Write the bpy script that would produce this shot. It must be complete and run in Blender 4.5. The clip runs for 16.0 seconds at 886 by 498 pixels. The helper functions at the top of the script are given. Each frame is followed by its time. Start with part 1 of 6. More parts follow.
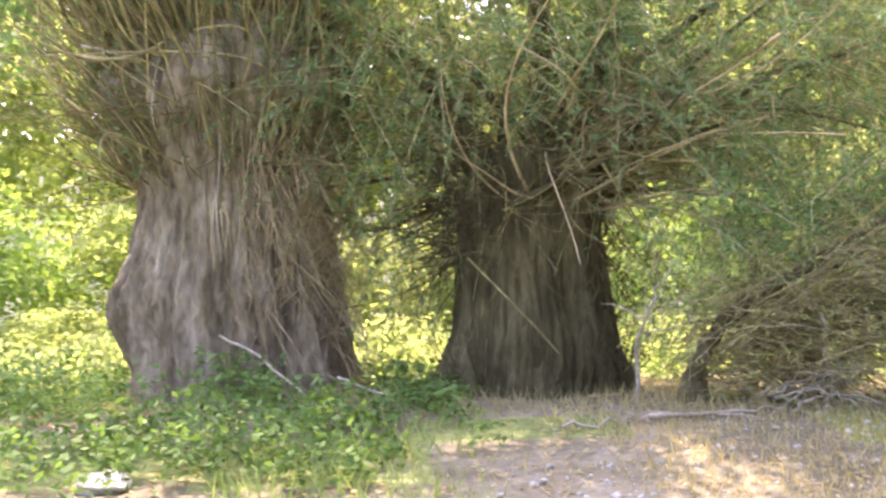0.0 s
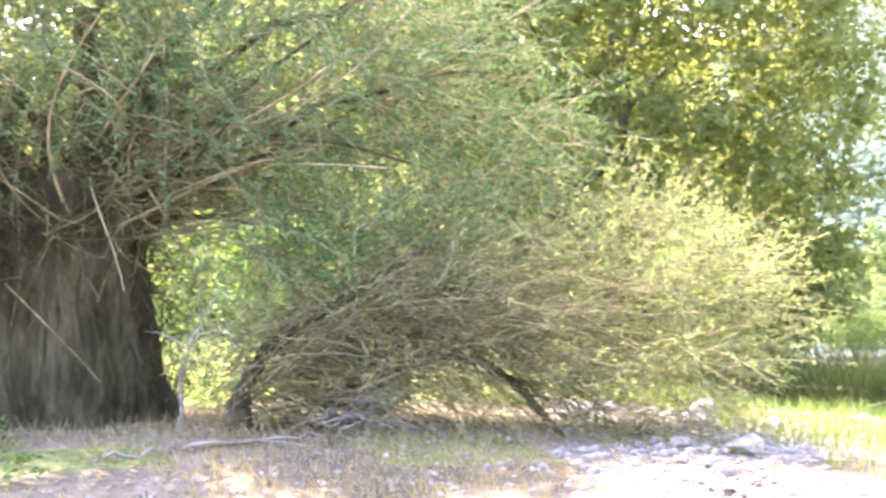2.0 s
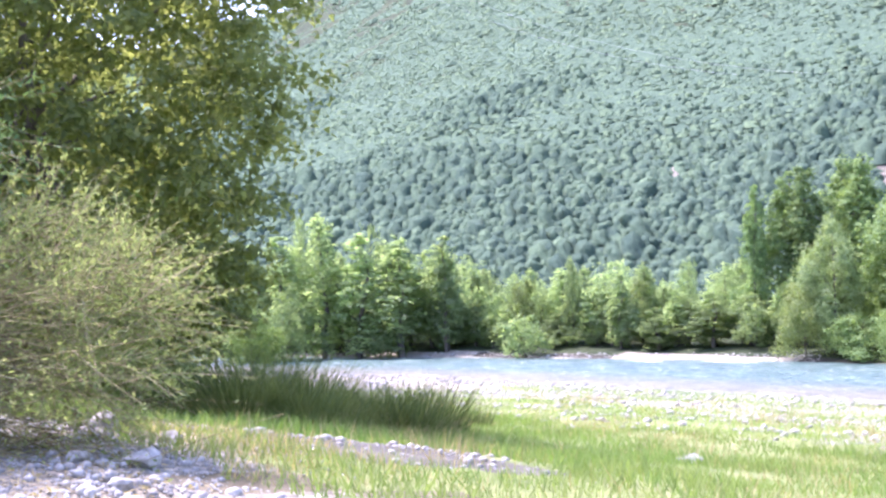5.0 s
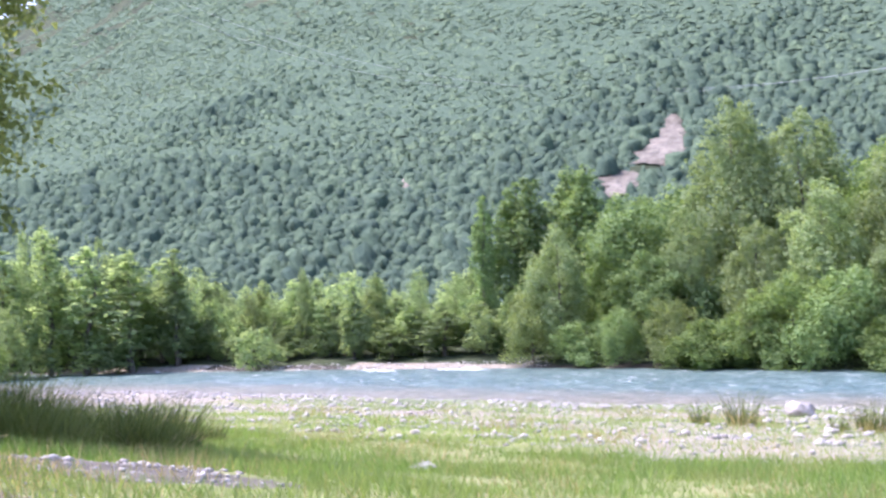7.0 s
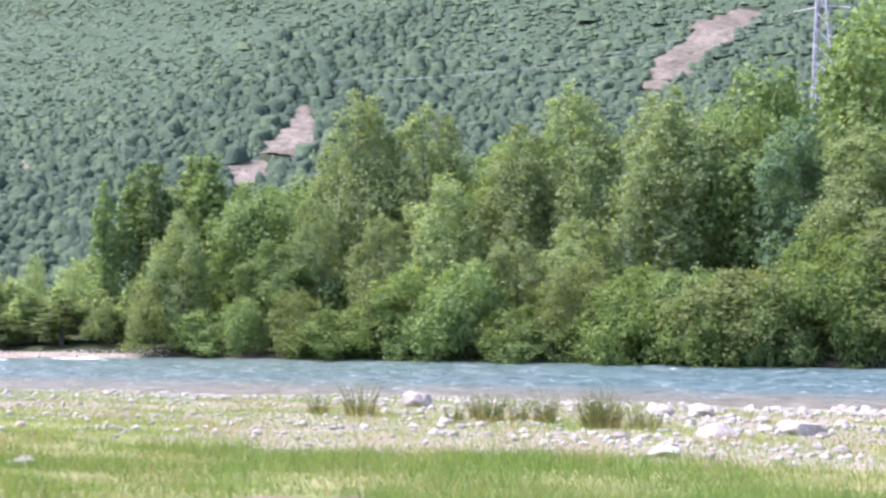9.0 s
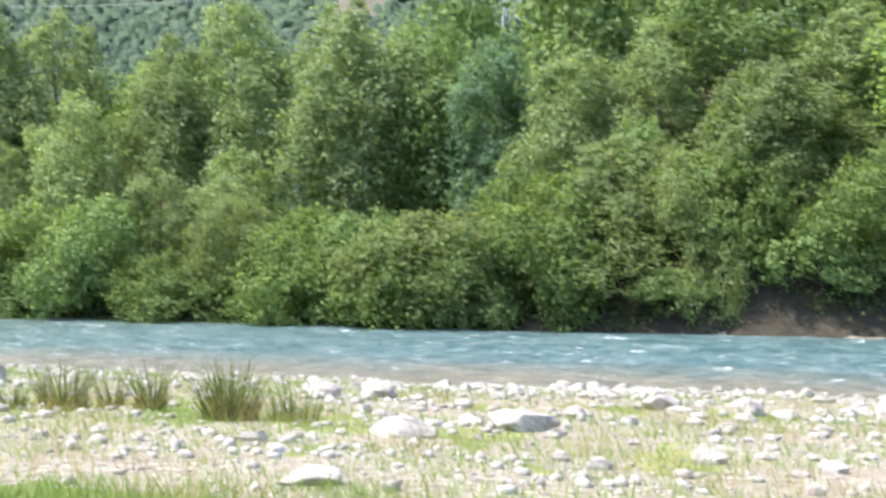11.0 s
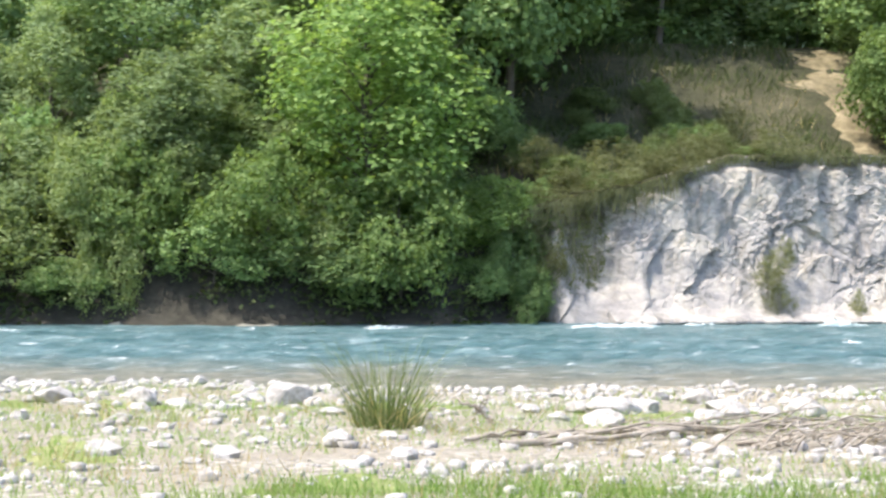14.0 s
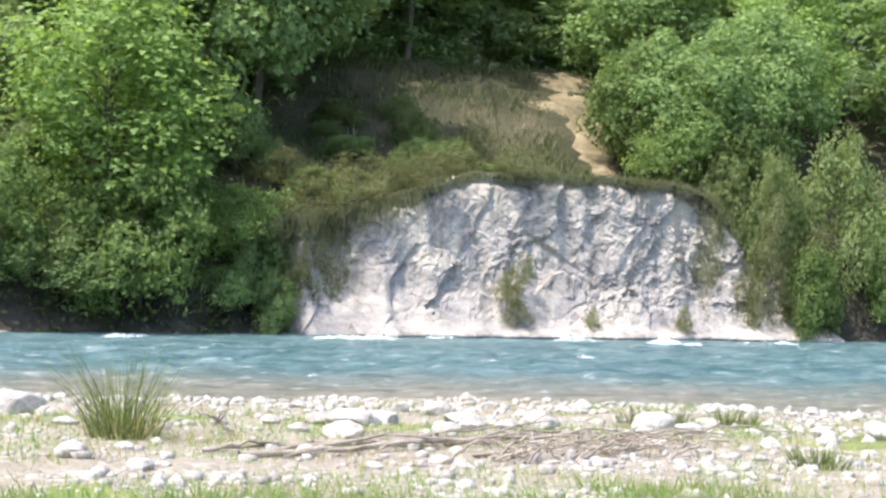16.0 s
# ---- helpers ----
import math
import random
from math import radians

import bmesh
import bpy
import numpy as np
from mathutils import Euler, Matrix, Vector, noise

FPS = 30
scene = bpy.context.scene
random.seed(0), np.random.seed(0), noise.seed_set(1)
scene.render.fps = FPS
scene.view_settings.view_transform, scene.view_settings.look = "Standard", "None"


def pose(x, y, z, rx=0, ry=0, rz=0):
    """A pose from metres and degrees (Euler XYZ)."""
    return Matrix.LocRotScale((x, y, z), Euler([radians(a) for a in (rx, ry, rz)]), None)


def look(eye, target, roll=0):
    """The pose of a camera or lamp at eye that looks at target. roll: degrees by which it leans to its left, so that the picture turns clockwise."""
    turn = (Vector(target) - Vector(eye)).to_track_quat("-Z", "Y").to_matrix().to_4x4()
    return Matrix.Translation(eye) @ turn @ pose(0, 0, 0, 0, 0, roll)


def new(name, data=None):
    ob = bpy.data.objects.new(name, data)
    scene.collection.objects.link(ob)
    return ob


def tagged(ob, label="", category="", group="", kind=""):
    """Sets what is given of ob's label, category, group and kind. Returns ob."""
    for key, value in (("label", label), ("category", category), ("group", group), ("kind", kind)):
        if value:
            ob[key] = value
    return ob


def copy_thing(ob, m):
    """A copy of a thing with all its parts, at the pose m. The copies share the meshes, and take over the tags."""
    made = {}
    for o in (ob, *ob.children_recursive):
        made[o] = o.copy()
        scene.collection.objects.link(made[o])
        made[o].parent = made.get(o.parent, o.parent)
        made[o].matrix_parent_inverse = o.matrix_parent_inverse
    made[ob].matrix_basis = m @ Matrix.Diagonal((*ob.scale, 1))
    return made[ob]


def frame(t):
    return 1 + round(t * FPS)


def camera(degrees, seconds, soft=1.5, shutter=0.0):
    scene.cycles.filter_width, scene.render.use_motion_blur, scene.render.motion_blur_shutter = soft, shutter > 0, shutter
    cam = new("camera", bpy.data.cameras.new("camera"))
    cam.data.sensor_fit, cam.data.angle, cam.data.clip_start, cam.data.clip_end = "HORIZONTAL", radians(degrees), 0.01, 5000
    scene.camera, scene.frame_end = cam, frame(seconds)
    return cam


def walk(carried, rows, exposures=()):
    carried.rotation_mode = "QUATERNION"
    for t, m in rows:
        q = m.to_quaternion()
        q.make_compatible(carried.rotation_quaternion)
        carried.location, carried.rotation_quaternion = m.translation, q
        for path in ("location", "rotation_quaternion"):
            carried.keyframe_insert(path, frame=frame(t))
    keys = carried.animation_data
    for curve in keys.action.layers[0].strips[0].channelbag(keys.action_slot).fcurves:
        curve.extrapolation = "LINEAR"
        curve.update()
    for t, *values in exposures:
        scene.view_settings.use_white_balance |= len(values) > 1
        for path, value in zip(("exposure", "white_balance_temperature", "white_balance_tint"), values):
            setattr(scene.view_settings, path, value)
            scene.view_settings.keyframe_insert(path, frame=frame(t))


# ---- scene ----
cam = camera(32.38, 16.0, soft=2.5, shutter=0.25)

STAND = (0.0, 0.0, 4.3)      # on the upper meadow
CLOSER = (-2.78, 11.17, 3.46)  # nearer the river
# seconds, heading (degrees left of +y), pitch, roll
TURNS = [
    (0.0, 86.22, 1.76, 3.85), (0.5, 83.07, 1.21, 2.88), (1.0, 79.48, 1.8, 2.83), (1.5, 74.66, 2.34, 4.05),
    (2.0, 69.26, 1.72, 3.49), (2.5, 64.73, 1.2, 2.57), (3.0, 59.63, 1.64, 2.05), (3.5, 55.2, 1.91, 2.34),
    (3.7, 53.56, 1.83, 2.64), (5.8, 44.31, 1.94, 1.49), (6.0, 43.33, 2.34, 1.72), (6.5, 40.26, 2.59, 1.86),
    (7.0, 37.18, 1.23, 2.6), (7.5, 33.53, 0.14, 2.58), (8.0, 29.32, -0.14, 1.83), (8.5, 26.03, -0.03, 1.89),
    (8.7, 25.0, 0.35, 1.66), (10.8, 13.27, -0.19, 0.33), (11.0, 11.45, -1.26, 0.09), (11.5, 7.03, -2.77, 0.02),
    (12.0, 4.1, -3.28, 0.03), (12.5, 0.97, -3.16, -0.79), (13.0, -3.56, -2.15, -0.99), (13.5, -7.63, -1.94, -0.76),
    (14.0, -11.02, -1.56, -0.57), (14.5, -14.47, -1.05, -0.86), (15.0, -17.48, -0.75, -1.53),
    (15.5, -19.32, -0.89, -1.36), (16.0, -20.59, -0.91, -2.22)]


def stand(t):
    s = min(1.0, max(0.0, (t - 8.7) / 2.1))
    s = s * s * (3 - 2 * s)
    return [a + (b - a) * s for a, b in zip(STAND, CLOSER)]


def turned(t):
    for a, b in zip(TURNS, TURNS[1:]):
        if a[0] <= t <= b[0]:
            k = (t - a[0]) / (b[0] - a[0])
            return [p + (q - p) * k for p, q in zip(a[1:], b[1:])]


keys = sorted({row[0] for row in TURNS} | {9.2, 9.75, 10.3})
walk(cam, [(t, pose(*stand(t), 90 + turned(t)[1], 0, turned(t)[0]) @ pose(0, 0, 0, 0, 0, -turned(t)[2])) for t in keys],
     exposures=[(0.0, 3.05, 7600, 38), (0.5, 3.3, 7450, 39), (1.0, 3.55, 7000, 40), (1.5, 3.5, 6700, 42), (2.0, 3.5, 6650, 43),
                (2.5, 3.33, 6750, 45), (3.0, 3.05, 6600, 47), (3.7, 2.72, 6200, 45), (5.8, 2.08, 5800, 39),
                (7.2, 1.74, 5950, 38), (8.7, 1.62, 6150, 36), (10.8, 1.62, 6550, 19), (12.5, 1.58, 6550, 14), (16.0, 1.55, 6500, 18)])

# ---- light ----
SUN = Vector((-0.50, -0.14, 1.0)).normalized()
world = bpy.data.worlds.new("sky")
scene.world = world
world.use_nodes = True
wn = world.node_tree
sky = wn.nodes.new("ShaderNodeTexSky")
sky.sky_type = 'NISHITA'
sky.sun_disc = False
sky.sun_elevation = math.asin(SUN.z)
sky.sun_rotation = math.atan2(SUN.x, SUN.y)
sky.air_density, sky.dust_density = 1.0, 2.0
wn.nodes["Background"].inputs["Strength"].default_value = 0.15
wn.links.new(sky.outputs[0], wn.nodes["Background"].inputs["Color"])
sun = new("sun", bpy.data.lights.new("sun", "SUN"))
sun.data.energy, sun.data.angle, sun.data.color = 2.45, radians(0.6), (1.0, 0.95, 0.86)
sun.matrix_world = look(SUN * 100, (0, 0, 0))


# ---- materials ----
def shader(name):
    m = bpy.data.materials.new(name)
    m.use_nodes = True
    return m, m.node_tree.nodes, m.node_tree.links, m.node_tree.nodes["Principled BSDF"]


def ramp(nodes, stops):
    r = nodes.new("ShaderNodeValToRGB")
    while len(r.color_ramp.elements) < len(stops):
        r.color_ramp.elements.new(0.5)
    for e, (p, c) in zip(r.color_ramp.elements, stops):
        e.position, e.color = p, (*c, 1)
    return r


def noisy(nodes, links, scale, detail=5, rough=0.6, stretch=(1, 1, 1), coord="Object"):
    tc = nodes.new("ShaderNodeTexCoord")
    mp = nodes.new("ShaderNodeMapping")
    mp.inputs["Scale"].default_value = stretch
    n = nodes.new("ShaderNodeTexNoise")
    n.inputs["Scale"].default_value, n.inputs["Detail"].default_value, n.inputs["Roughness"].default_value = scale, detail, rough
    links.new(tc.outputs[coord], mp.inputs[0])
    links.new(mp.outputs[0], n.inputs["Vector"])
    return n


def blend(nodes, links, fac, a, b, mode='MIX'):
    m = nodes.new("ShaderNodeMix")
    m.data_type, m.blend_type = 'RGBA', mode
    for sock, v in ((m.inputs[0], fac), (m.inputs[6], a), (m.inputs[7], b)):
        if isinstance(v, (int, float)):
            sock.default_value = v
        elif isinstance(v, tuple):
            sock.default_value = (*v, 1)
        else:
            links.new(v, sock)
    return m.outputs[2]


def bump(nodes, links, bsdf, height, strength, distance):
    b = nodes.new("ShaderNodeBump")
    b.inputs["Strength"].default_value, b.inputs["Distance"].default_value = strength, distance
    links.new(height, b.inputs["Height"])
    links.new(b.outputs[0], bsdf.inputs["Normal"])


def surface(name, dark, mid, light, scale, fine, rough=0.9, relief=0.03, stretch=(1, 1, 1), strength=0.6):
    """A rough natural surface: large patches, fine grain and relief."""
    m, n, l, p = shader(name)
    big = noisy(n, l, scale, 4, 0.55, stretch)
    small = noisy(n, l, fine, 6, 0.7, stretch)
    r = ramp(n, [(0.28, dark), (0.5, mid), (0.72, light)])
    l.new(big.outputs[0], r.inputs[0])
    grain = ramp(n, [(0.3, (0.55, 0.55, 0.55)), (0.7, (1.3, 1.3, 1.3))])
    l.new(small.outputs[0], grain.inputs[0])
    l.new(blend(n, l, 1.0, r.outputs[0], grain.outputs[0], 'MULTIPLY'), p.inputs["Base Color"])
    p.inputs["Roughness"].default_value = rough
    p.inputs["Specular IOR Level"].default_value = 0.25
    bump(n, l, p, small.outputs[0], strength, relief)
    return m


def leafy(name, dark, mid, light, through_light=0.4, gloss=0.65, patches=None):
    """Leaves: each one a little different, letting some light through."""
    m, n, l, p = shader(name)
    g = n.new("ShaderNodeNewGeometry")
    oi = n.new("ShaderNodeObjectInfo")
    r = ramp(n, [(0.0, dark), (0.55, mid), (1.0, light)])
    spread = n.new("ShaderNodeMapRange")
    spread.inputs[3].default_value, spread.inputs[4].default_value = 0.15, 0.85
    l.new(g.outputs["Random Per Island"], spread.inputs[0])
    l.new(spread.outputs[0], r.inputs[0])
    hue = n.new("ShaderNodeHueSaturation")
    mr = n.new("ShaderNodeMapRange")
    mr.inputs[3].default_value, mr.inputs[4].default_value = 0.8, 1.2
    l.new(oi.outputs["Random"], mr.inputs[0])
    l.new(mr.outputs[0], hue.inputs["Value"])
    if patches:
        spots = noisy(n, l, 0.55, 4, 0.6)
        mask = ramp(n, [(0.42, (0, 0, 0)), (0.70, (0.5, 0.5, 0.5))])
        l.new(spots.outputs[0], mask.inputs[0])
        l.new(blend(n, l, mask.outputs[0], r.outputs[0], patches), hue.inputs["Color"])
    else:
        l.new(r.outputs[0], hue.inputs["Color"])
    l.new(hue.outputs[0], p.inputs["Base Color"])
    p.inputs["Roughness"].default_value = gloss
    p.inputs["Specular IOR Level"].default_value = 0.12
    t = n.new("ShaderNodeBsdfTranslucent")
    l.new(blend(n, l, 1.0, hue.outputs[0], (1.25, 1.25, 0.7), 'MULTIPLY'), t.inputs["Color"])
    mx = n.new("ShaderNodeMixShader")
    mx.inputs[0].default_value = through_light
    l.new(p.outputs[0], mx.inputs[1])
    l.new(t.outputs[0], mx.inputs[2])
    l.new(mx.outputs[0], n["Material Output"].inputs["Surface"])
    return m


M_MEADOW = surface("meadow_turf", (0.12, 0.15, 0.05), (0.19, 0.23, 0.075), (0.31, 0.30, 0.15), 0.6, 9, relief=0.05)
def gravelly():
    """Sand and packed pebbles, each with its own tone."""
    m, n, l, p = shader("gravel")
    tc = n.new("ShaderNodeTexCoord")
    cell = n.new("ShaderNodeTexVoronoi")
    cell.inputs["Scale"].default_value, cell.inputs["Randomness"].default_value = 9.0, 1.0
    l.new(tc.outputs["Object"], cell.inputs["Vector"])
    tone = n.new("ShaderNodeSeparateColor")
    l.new(cell.outputs["Color"], tone.inputs[0])
    stone = ramp(n, [(0.0, (0.17, 0.155, 0.115)), (0.5, (0.28, 0.26, 0.205)), (1.0, (0.41, 0.39, 0.33))])
    l.new(tone.outputs[0], stone.inputs[0])
    sand = noisy(n, l, 30, 4, 0.7)
    sandy = ramp(n, [(0.3, (0.20, 0.178, 0.13)), (0.7, (0.335, 0.305, 0.235))])
    l.new(sand.outputs[0], sandy.inputs[0])
    big = noisy(n, l, 0.9, 5, 0.6)
    where = ramp(n, [(0.42, (0.15, 0.15, 0.15)), (0.6, (0.95, 0.95, 0.95))])
    l.new(big.outputs[0], where.inputs[0])
    l.new(blend(n, l, where.outputs[0], sandy.outputs[0], stone.outputs[0]), p.inputs["Base Color"])
    p.inputs["Roughness"].default_value = 0.95
    p.inputs["Specular IOR Level"].default_value = 0.2
    up = n.new("ShaderNodeMath")
    up.operation = 'SUBTRACT'
    up.inputs[0].default_value = 0.6
    l.new(cell.outputs["Distance"], up.inputs[1])
    bump(n, l, p, up.outputs[0], 0.9, 0.06)
    return m


M_GRAVEL = gravelly()
M_DRY = surface("dry_ground", (0.12, 0.105, 0.06), (0.19, 0.165, 0.105), (0.28, 0.25, 0.185), 0.8, 11, relief=0.05)
M_MUD = surface("wet_mud", (0.06, 0.055, 0.035), (0.10, 0.09, 0.062), (0.16, 0.145, 0.105), 1.4, 12, rough=0.6, relief=0.04)
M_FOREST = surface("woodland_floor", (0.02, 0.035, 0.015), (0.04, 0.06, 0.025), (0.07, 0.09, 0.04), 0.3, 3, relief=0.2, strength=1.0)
# bank earth darkened to stand for shade under the overhanging bushes
M_BANK = surface("shaded_earth_bank", (0.025, 0.025, 0.018), (0.048, 0.046, 0.034), (0.09, 0.084, 0.06), 0.5, 5, relief=0.1)
# slope tones lowered to stand for the shade of the trees above
M_SLOPE = surface("shaded_grassy_slope", (0.036, 0.04, 0.02), (0.066, 0.066, 0.034), (0.115, 0.105, 0.06), 0.5, 5, relief=0.14)
M_BED = surface("river_bed", (0.16, 0.16, 0.12), (0.25, 0.24, 0.19), (0.36, 0.34, 0.28), 1.2, 6, relief=0.05)
M_STONE = surface("pale_limestone", (0.29, 0.275, 0.24), (0.42, 0.405, 0.365), (0.56, 0.55, 0.51), 1.5, 14, relief=0.02)
M_SCAR = surface("bare_earth", (0.12, 0.105, 0.06), (0.22, 0.185, 0.105), (0.36, 0.305, 0.19), 0.6, 3.0, relief=0.25)
M_SLIDE = surface("landslide_earth", (0.14, 0.128, 0.095), (0.21, 0.194, 0.15), (0.29, 0.27, 0.215), 0.25, 1.2, relief=0.5, strength=1.0)
M_BARK = surface("willow_bark", (0.11, 0.085, 0.05), (0.32, 0.26, 0.175), (0.60, 0.51, 0.385), 2.6, 13, relief=0.16, stretch=(1, 1, 0.36), strength=1.0)
# mossy olive bark, its colour also darkened for the shadow it stands in
M_BARK2 = surface("shaded_mossy_bark", (0.055, 0.049, 0.022), (0.118, 0.103, 0.048), (0.215, 0.188, 0.10), 3.2, 12, relief=0.12, stretch=(1, 1, 0.3), strength=1.0)
M_TRUNK = surface("grey_bark", (0.08, 0.07, 0.055), (0.14, 0.125, 0.10), (0.22, 0.20, 0.165), 1.2, 10, relief=0.04, stretch=(1, 1, 0.3))
M_TWIG = surface("brown_twigs", (0.105, 0.088, 0.038), (0.225, 0.195, 0.085), (0.48, 0.43, 0.22), 4, 30, relief=0.004)
M_SHOOT = surface("olive_shoots", (0.19, 0.16, 0.08), (0.32, 0.275, 0.14), (0.48, 0.43, 0.25), 3, 30, relief=0.004)
M_MOSS = surface("mossy_branches", (0.085, 0.07, 0.03), (0.185, 0.155, 0.07), (0.34, 0.29, 0.15), 3, 30, relief=0.004)
M_DEAD = surface("bleached_wood", (0.20, 0.17, 0.13), (0.32, 0.285, 0.225), (0.46, 0.42, 0.35), 3, 30, relief=0.006)
M_TAN = surface("tan_shoots", (0.24, 0.175, 0.095), (0.40, 0.31, 0.18), (0.58, 0.48, 0.31), 3, 30, relief=0.004)

L_WILLOW = leafy("willow_leaves", (0.068, 0.138, 0.06), (0.125, 0.222, 0.10), (0.215, 0.325, 0.17), 0.38)
# paler yellow-green leaf colour with the strong sunlight put into it
L_BRIGHT = leafy("sunlit_tint_leaves", (0.145, 0.2, 0.088), (0.27, 0.34, 0.155), (0.44, 0.5, 0.27), 0.65)
# silvery leaf colour, lifted a little to stand for the haze
L_SILVER = leafy("silvery_leaves", (0.152, 0.22, 0.10), (0.26, 0.348, 0.162), (0.385, 0.475, 0.255), 0.47)
L_GREEN = leafy("green_leaves", (0.094, 0.162, 0.056), (0.176, 0.260, 0.090), (0.288, 0.381, 0.146), 0.5)
# dark green, lifted by the same amount for haze
L_DARK = leafy("dark_leaves", (0.104, 0.18, 0.07), (0.188, 0.286, 0.107), (0.305, 0.405, 0.165), 0.4)
L_BLUE = leafy("blue_green_leaves", (0.10, 0.19, 0.11), (0.185, 0.305, 0.18), (0.28, 0.42, 0.26), 0.5)
L_OLIVE = leafy("olive_leaves", (0.108, 0.156, 0.060), (0.201, 0.262, 0.107), (0.314, 0.373, 0.180), 0.5)
L_GRASS = leafy("meadow_grass", (0.108, 0.204, 0.049), (0.183, 0.306, 0.082), (0.300, 0.408, 0.154), 0.45, 0.65, (0.34, 0.33, 0.16))
L_STRAW = leafy("straw", (0.30, 0.25, 0.12), (0.42, 0.36, 0.20), (0.55, 0.48, 0.30), 0.4)
L_REED = leafy("rush_stems", (0.075, 0.115, 0.04), (0.145, 0.19, 0.075), (0.26, 0.29, 0.14), 0.4)
# lightened and greyed so the far trees look hazy
L_FAR = leafy("hazed_distant_leaves", (0.178, 0.252, 0.138), (0.272, 0.368, 0.204), (0.385, 0.475, 0.28), 0.7)
L_DRYBUSH = leafy("dry_shrub_leaves", (0.09, 0.108, 0.05), (0.172, 0.19, 0.09), (0.275, 0.285, 0.155), 0.45)
L_OAK = leafy("oak_leaves", (0.115, 0.2, 0.062), (0.225, 0.34, 0.104), (0.365, 0.49, 0.17), 0.45)
L_SEDGE = leafy("sedge_leaves", (0.075, 0.11, 0.038), (0.14, 0.185, 0.066), (0.245, 0.27, 0.115), 0.45)
# dark leaf colour that carries the shade on slope and cut bank
L_ROUGH = leafy("shade_darkened_growth", (0.043, 0.068, 0.023), (0.08, 0.112, 0.04), (0.15, 0.17, 0.068), 0.3)
L_POPLAR = leafy("poplar_leaves", (0.14, 0.185, 0.072), (0.245, 0.295, 0.12), (0.38, 0.42, 0.195), 0.64)
L_NETTLE = leafy("nettle_leaves", (0.05, 0.105, 0.033), (0.098, 0.18, 0.056), (0.165, 0.265, 0.09), 0.4)


# ---- building blocks ----
def mesh_of(name, verts, faces, material, smooth=False):
    """A mesh from arrays: verts (n, 3), faces (m, 3 or 4)."""
    verts, faces = np.asarray(verts, np.float32), np.asarray(faces, np.int32)
    me = bpy.data.meshes.new(name)
    me.vertices.add(len(verts))
    me.vertices.foreach_set("co", verts.ravel())
    k = faces.shape[1]
    me.loops.add(faces.size)
    me.loops.foreach_set("vertex_index", faces.ravel())
    me.polygons.add(len(faces))
    me.polygons.foreach_set("loop_start", np.arange(len(faces), dtype=np.int32) * k)
    me.polygons.foreach_set("use_smooth", np.full(len(faces), smooth))
    me.update(calc_edges=True)
    for m in (material if isinstance(material, (list, tuple)) else [material]):
        me.materials.append(m)
    return me


def part(name, me, parent, label="", kind=""):
    ob = new(name, me)
    ob.parent = parent
    return tagged(ob, label, kind=kind)


def thing(name, at, label, category, group="", kind=""):
    ob = new(name)
    ob.location = at
    ob.empty_display_size = 0.2
    return tagged(ob, label, category, group, kind)


def unit(v):
    return v / np.maximum(np.linalg.norm(v, axis=-1, keepdims=True), 1e-9)


def leaf_cards(rng, centres, normals, length, width):
    """Small pointed leaves, one island each."""
    n = len(centres)
    normals = unit(normals)
    a = unit(np.cross(normals, rng.normal(size=(n, 3))))
    b = np.cross(normals, a)
    s = rng.uniform(0.65, 1.35, (n, 1))
    a, b = a * length * s / 2, b * width * s / 2
    v = np.stack([centres - a, centres - b * 0.9 + a * 0.1, centres + a, centres + b * 0.9 + a * 0.1], 1).reshape(-1, 3)
    return v, np.arange(4 * n).reshape(n, 4)


def small_leaves(rng, centres, normals, length, width):
    """Smallest leaves: one pointed triangle each."""
    n = len(centres)
    normals = unit(normals)
    a = unit(np.cross(normals, rng.normal(size=(n, 3))))
    b = np.cross(normals, a)
    s = rng.uniform(0.6, 1.4, (n, 1))
    a, b = a * length * s / 2, b * width * s / 2
    v = np.stack([centres - a - b, centres + a * rng.uniform(0.6, 1.2, (n, 1)), centres - a * 0.6 + b], 1).reshape(-1, 3)
    return v, np.arange(3 * n).reshape(n, 3)


def tubes(paths, radii, sides=5):
    """Tapered tubes along paths: lists of (k, 3) arrays and (k,) radii; returns verts and quads."""
    vs, fs, base = [], [], 0
    ang = np.arange(sides) * 2 * np.pi / sides
    for p, r in zip(paths, radii):
        p = np.asarray(p, float)
        t = unit(np.gradient(p, axis=0))
        ref = np.array([0.31, 0.17, 0.93]) if abs(t[0][2]) < 0.8 else np.array([0.94, 0.2, 0.1])
        u = unit(np.cross(t, ref))
        w = np.cross(t, u)
        ring = p[:, None] + np.asarray(r)[:, None, None] * (np.cos(ang)[None, :, None] * u[:, None] + np.sin(ang)[None, :, None] * w[:, None])
        k = len(p)
        vs.append(ring.reshape(-1, 3))
        i = np.arange(k - 1)[:, None] * sides
        j = np.arange(sides)[None, :]
        q = np.stack([i + j, i + (j + 1) % sides, i + sides + (j + 1) % sides, i + sides + j], -1).reshape(-1, 4)
        fs.append(q + base)
        base += k * sides
    return np.concatenate(vs), np.concatenate(fs)


def bent(rng, start, end, k=6, sag=0.0, wob=0.06):
    """A bent line from start to end."""
    start, end = np.asarray(start, float), np.asarray(end, float)
    s = np.linspace(0, 1, k)[:, None]
    p = start + (end - start) * s
    length = np.linalg.norm(end - start)
    off = rng.normal(size=(k, 3)).cumsum(0) * wob * length / k ** 0.5 * np.sin(np.pi * s)
    p = p + off
    p[:, 2] += sag * length * np.sin(np.pi * s[:, 0])
    return p


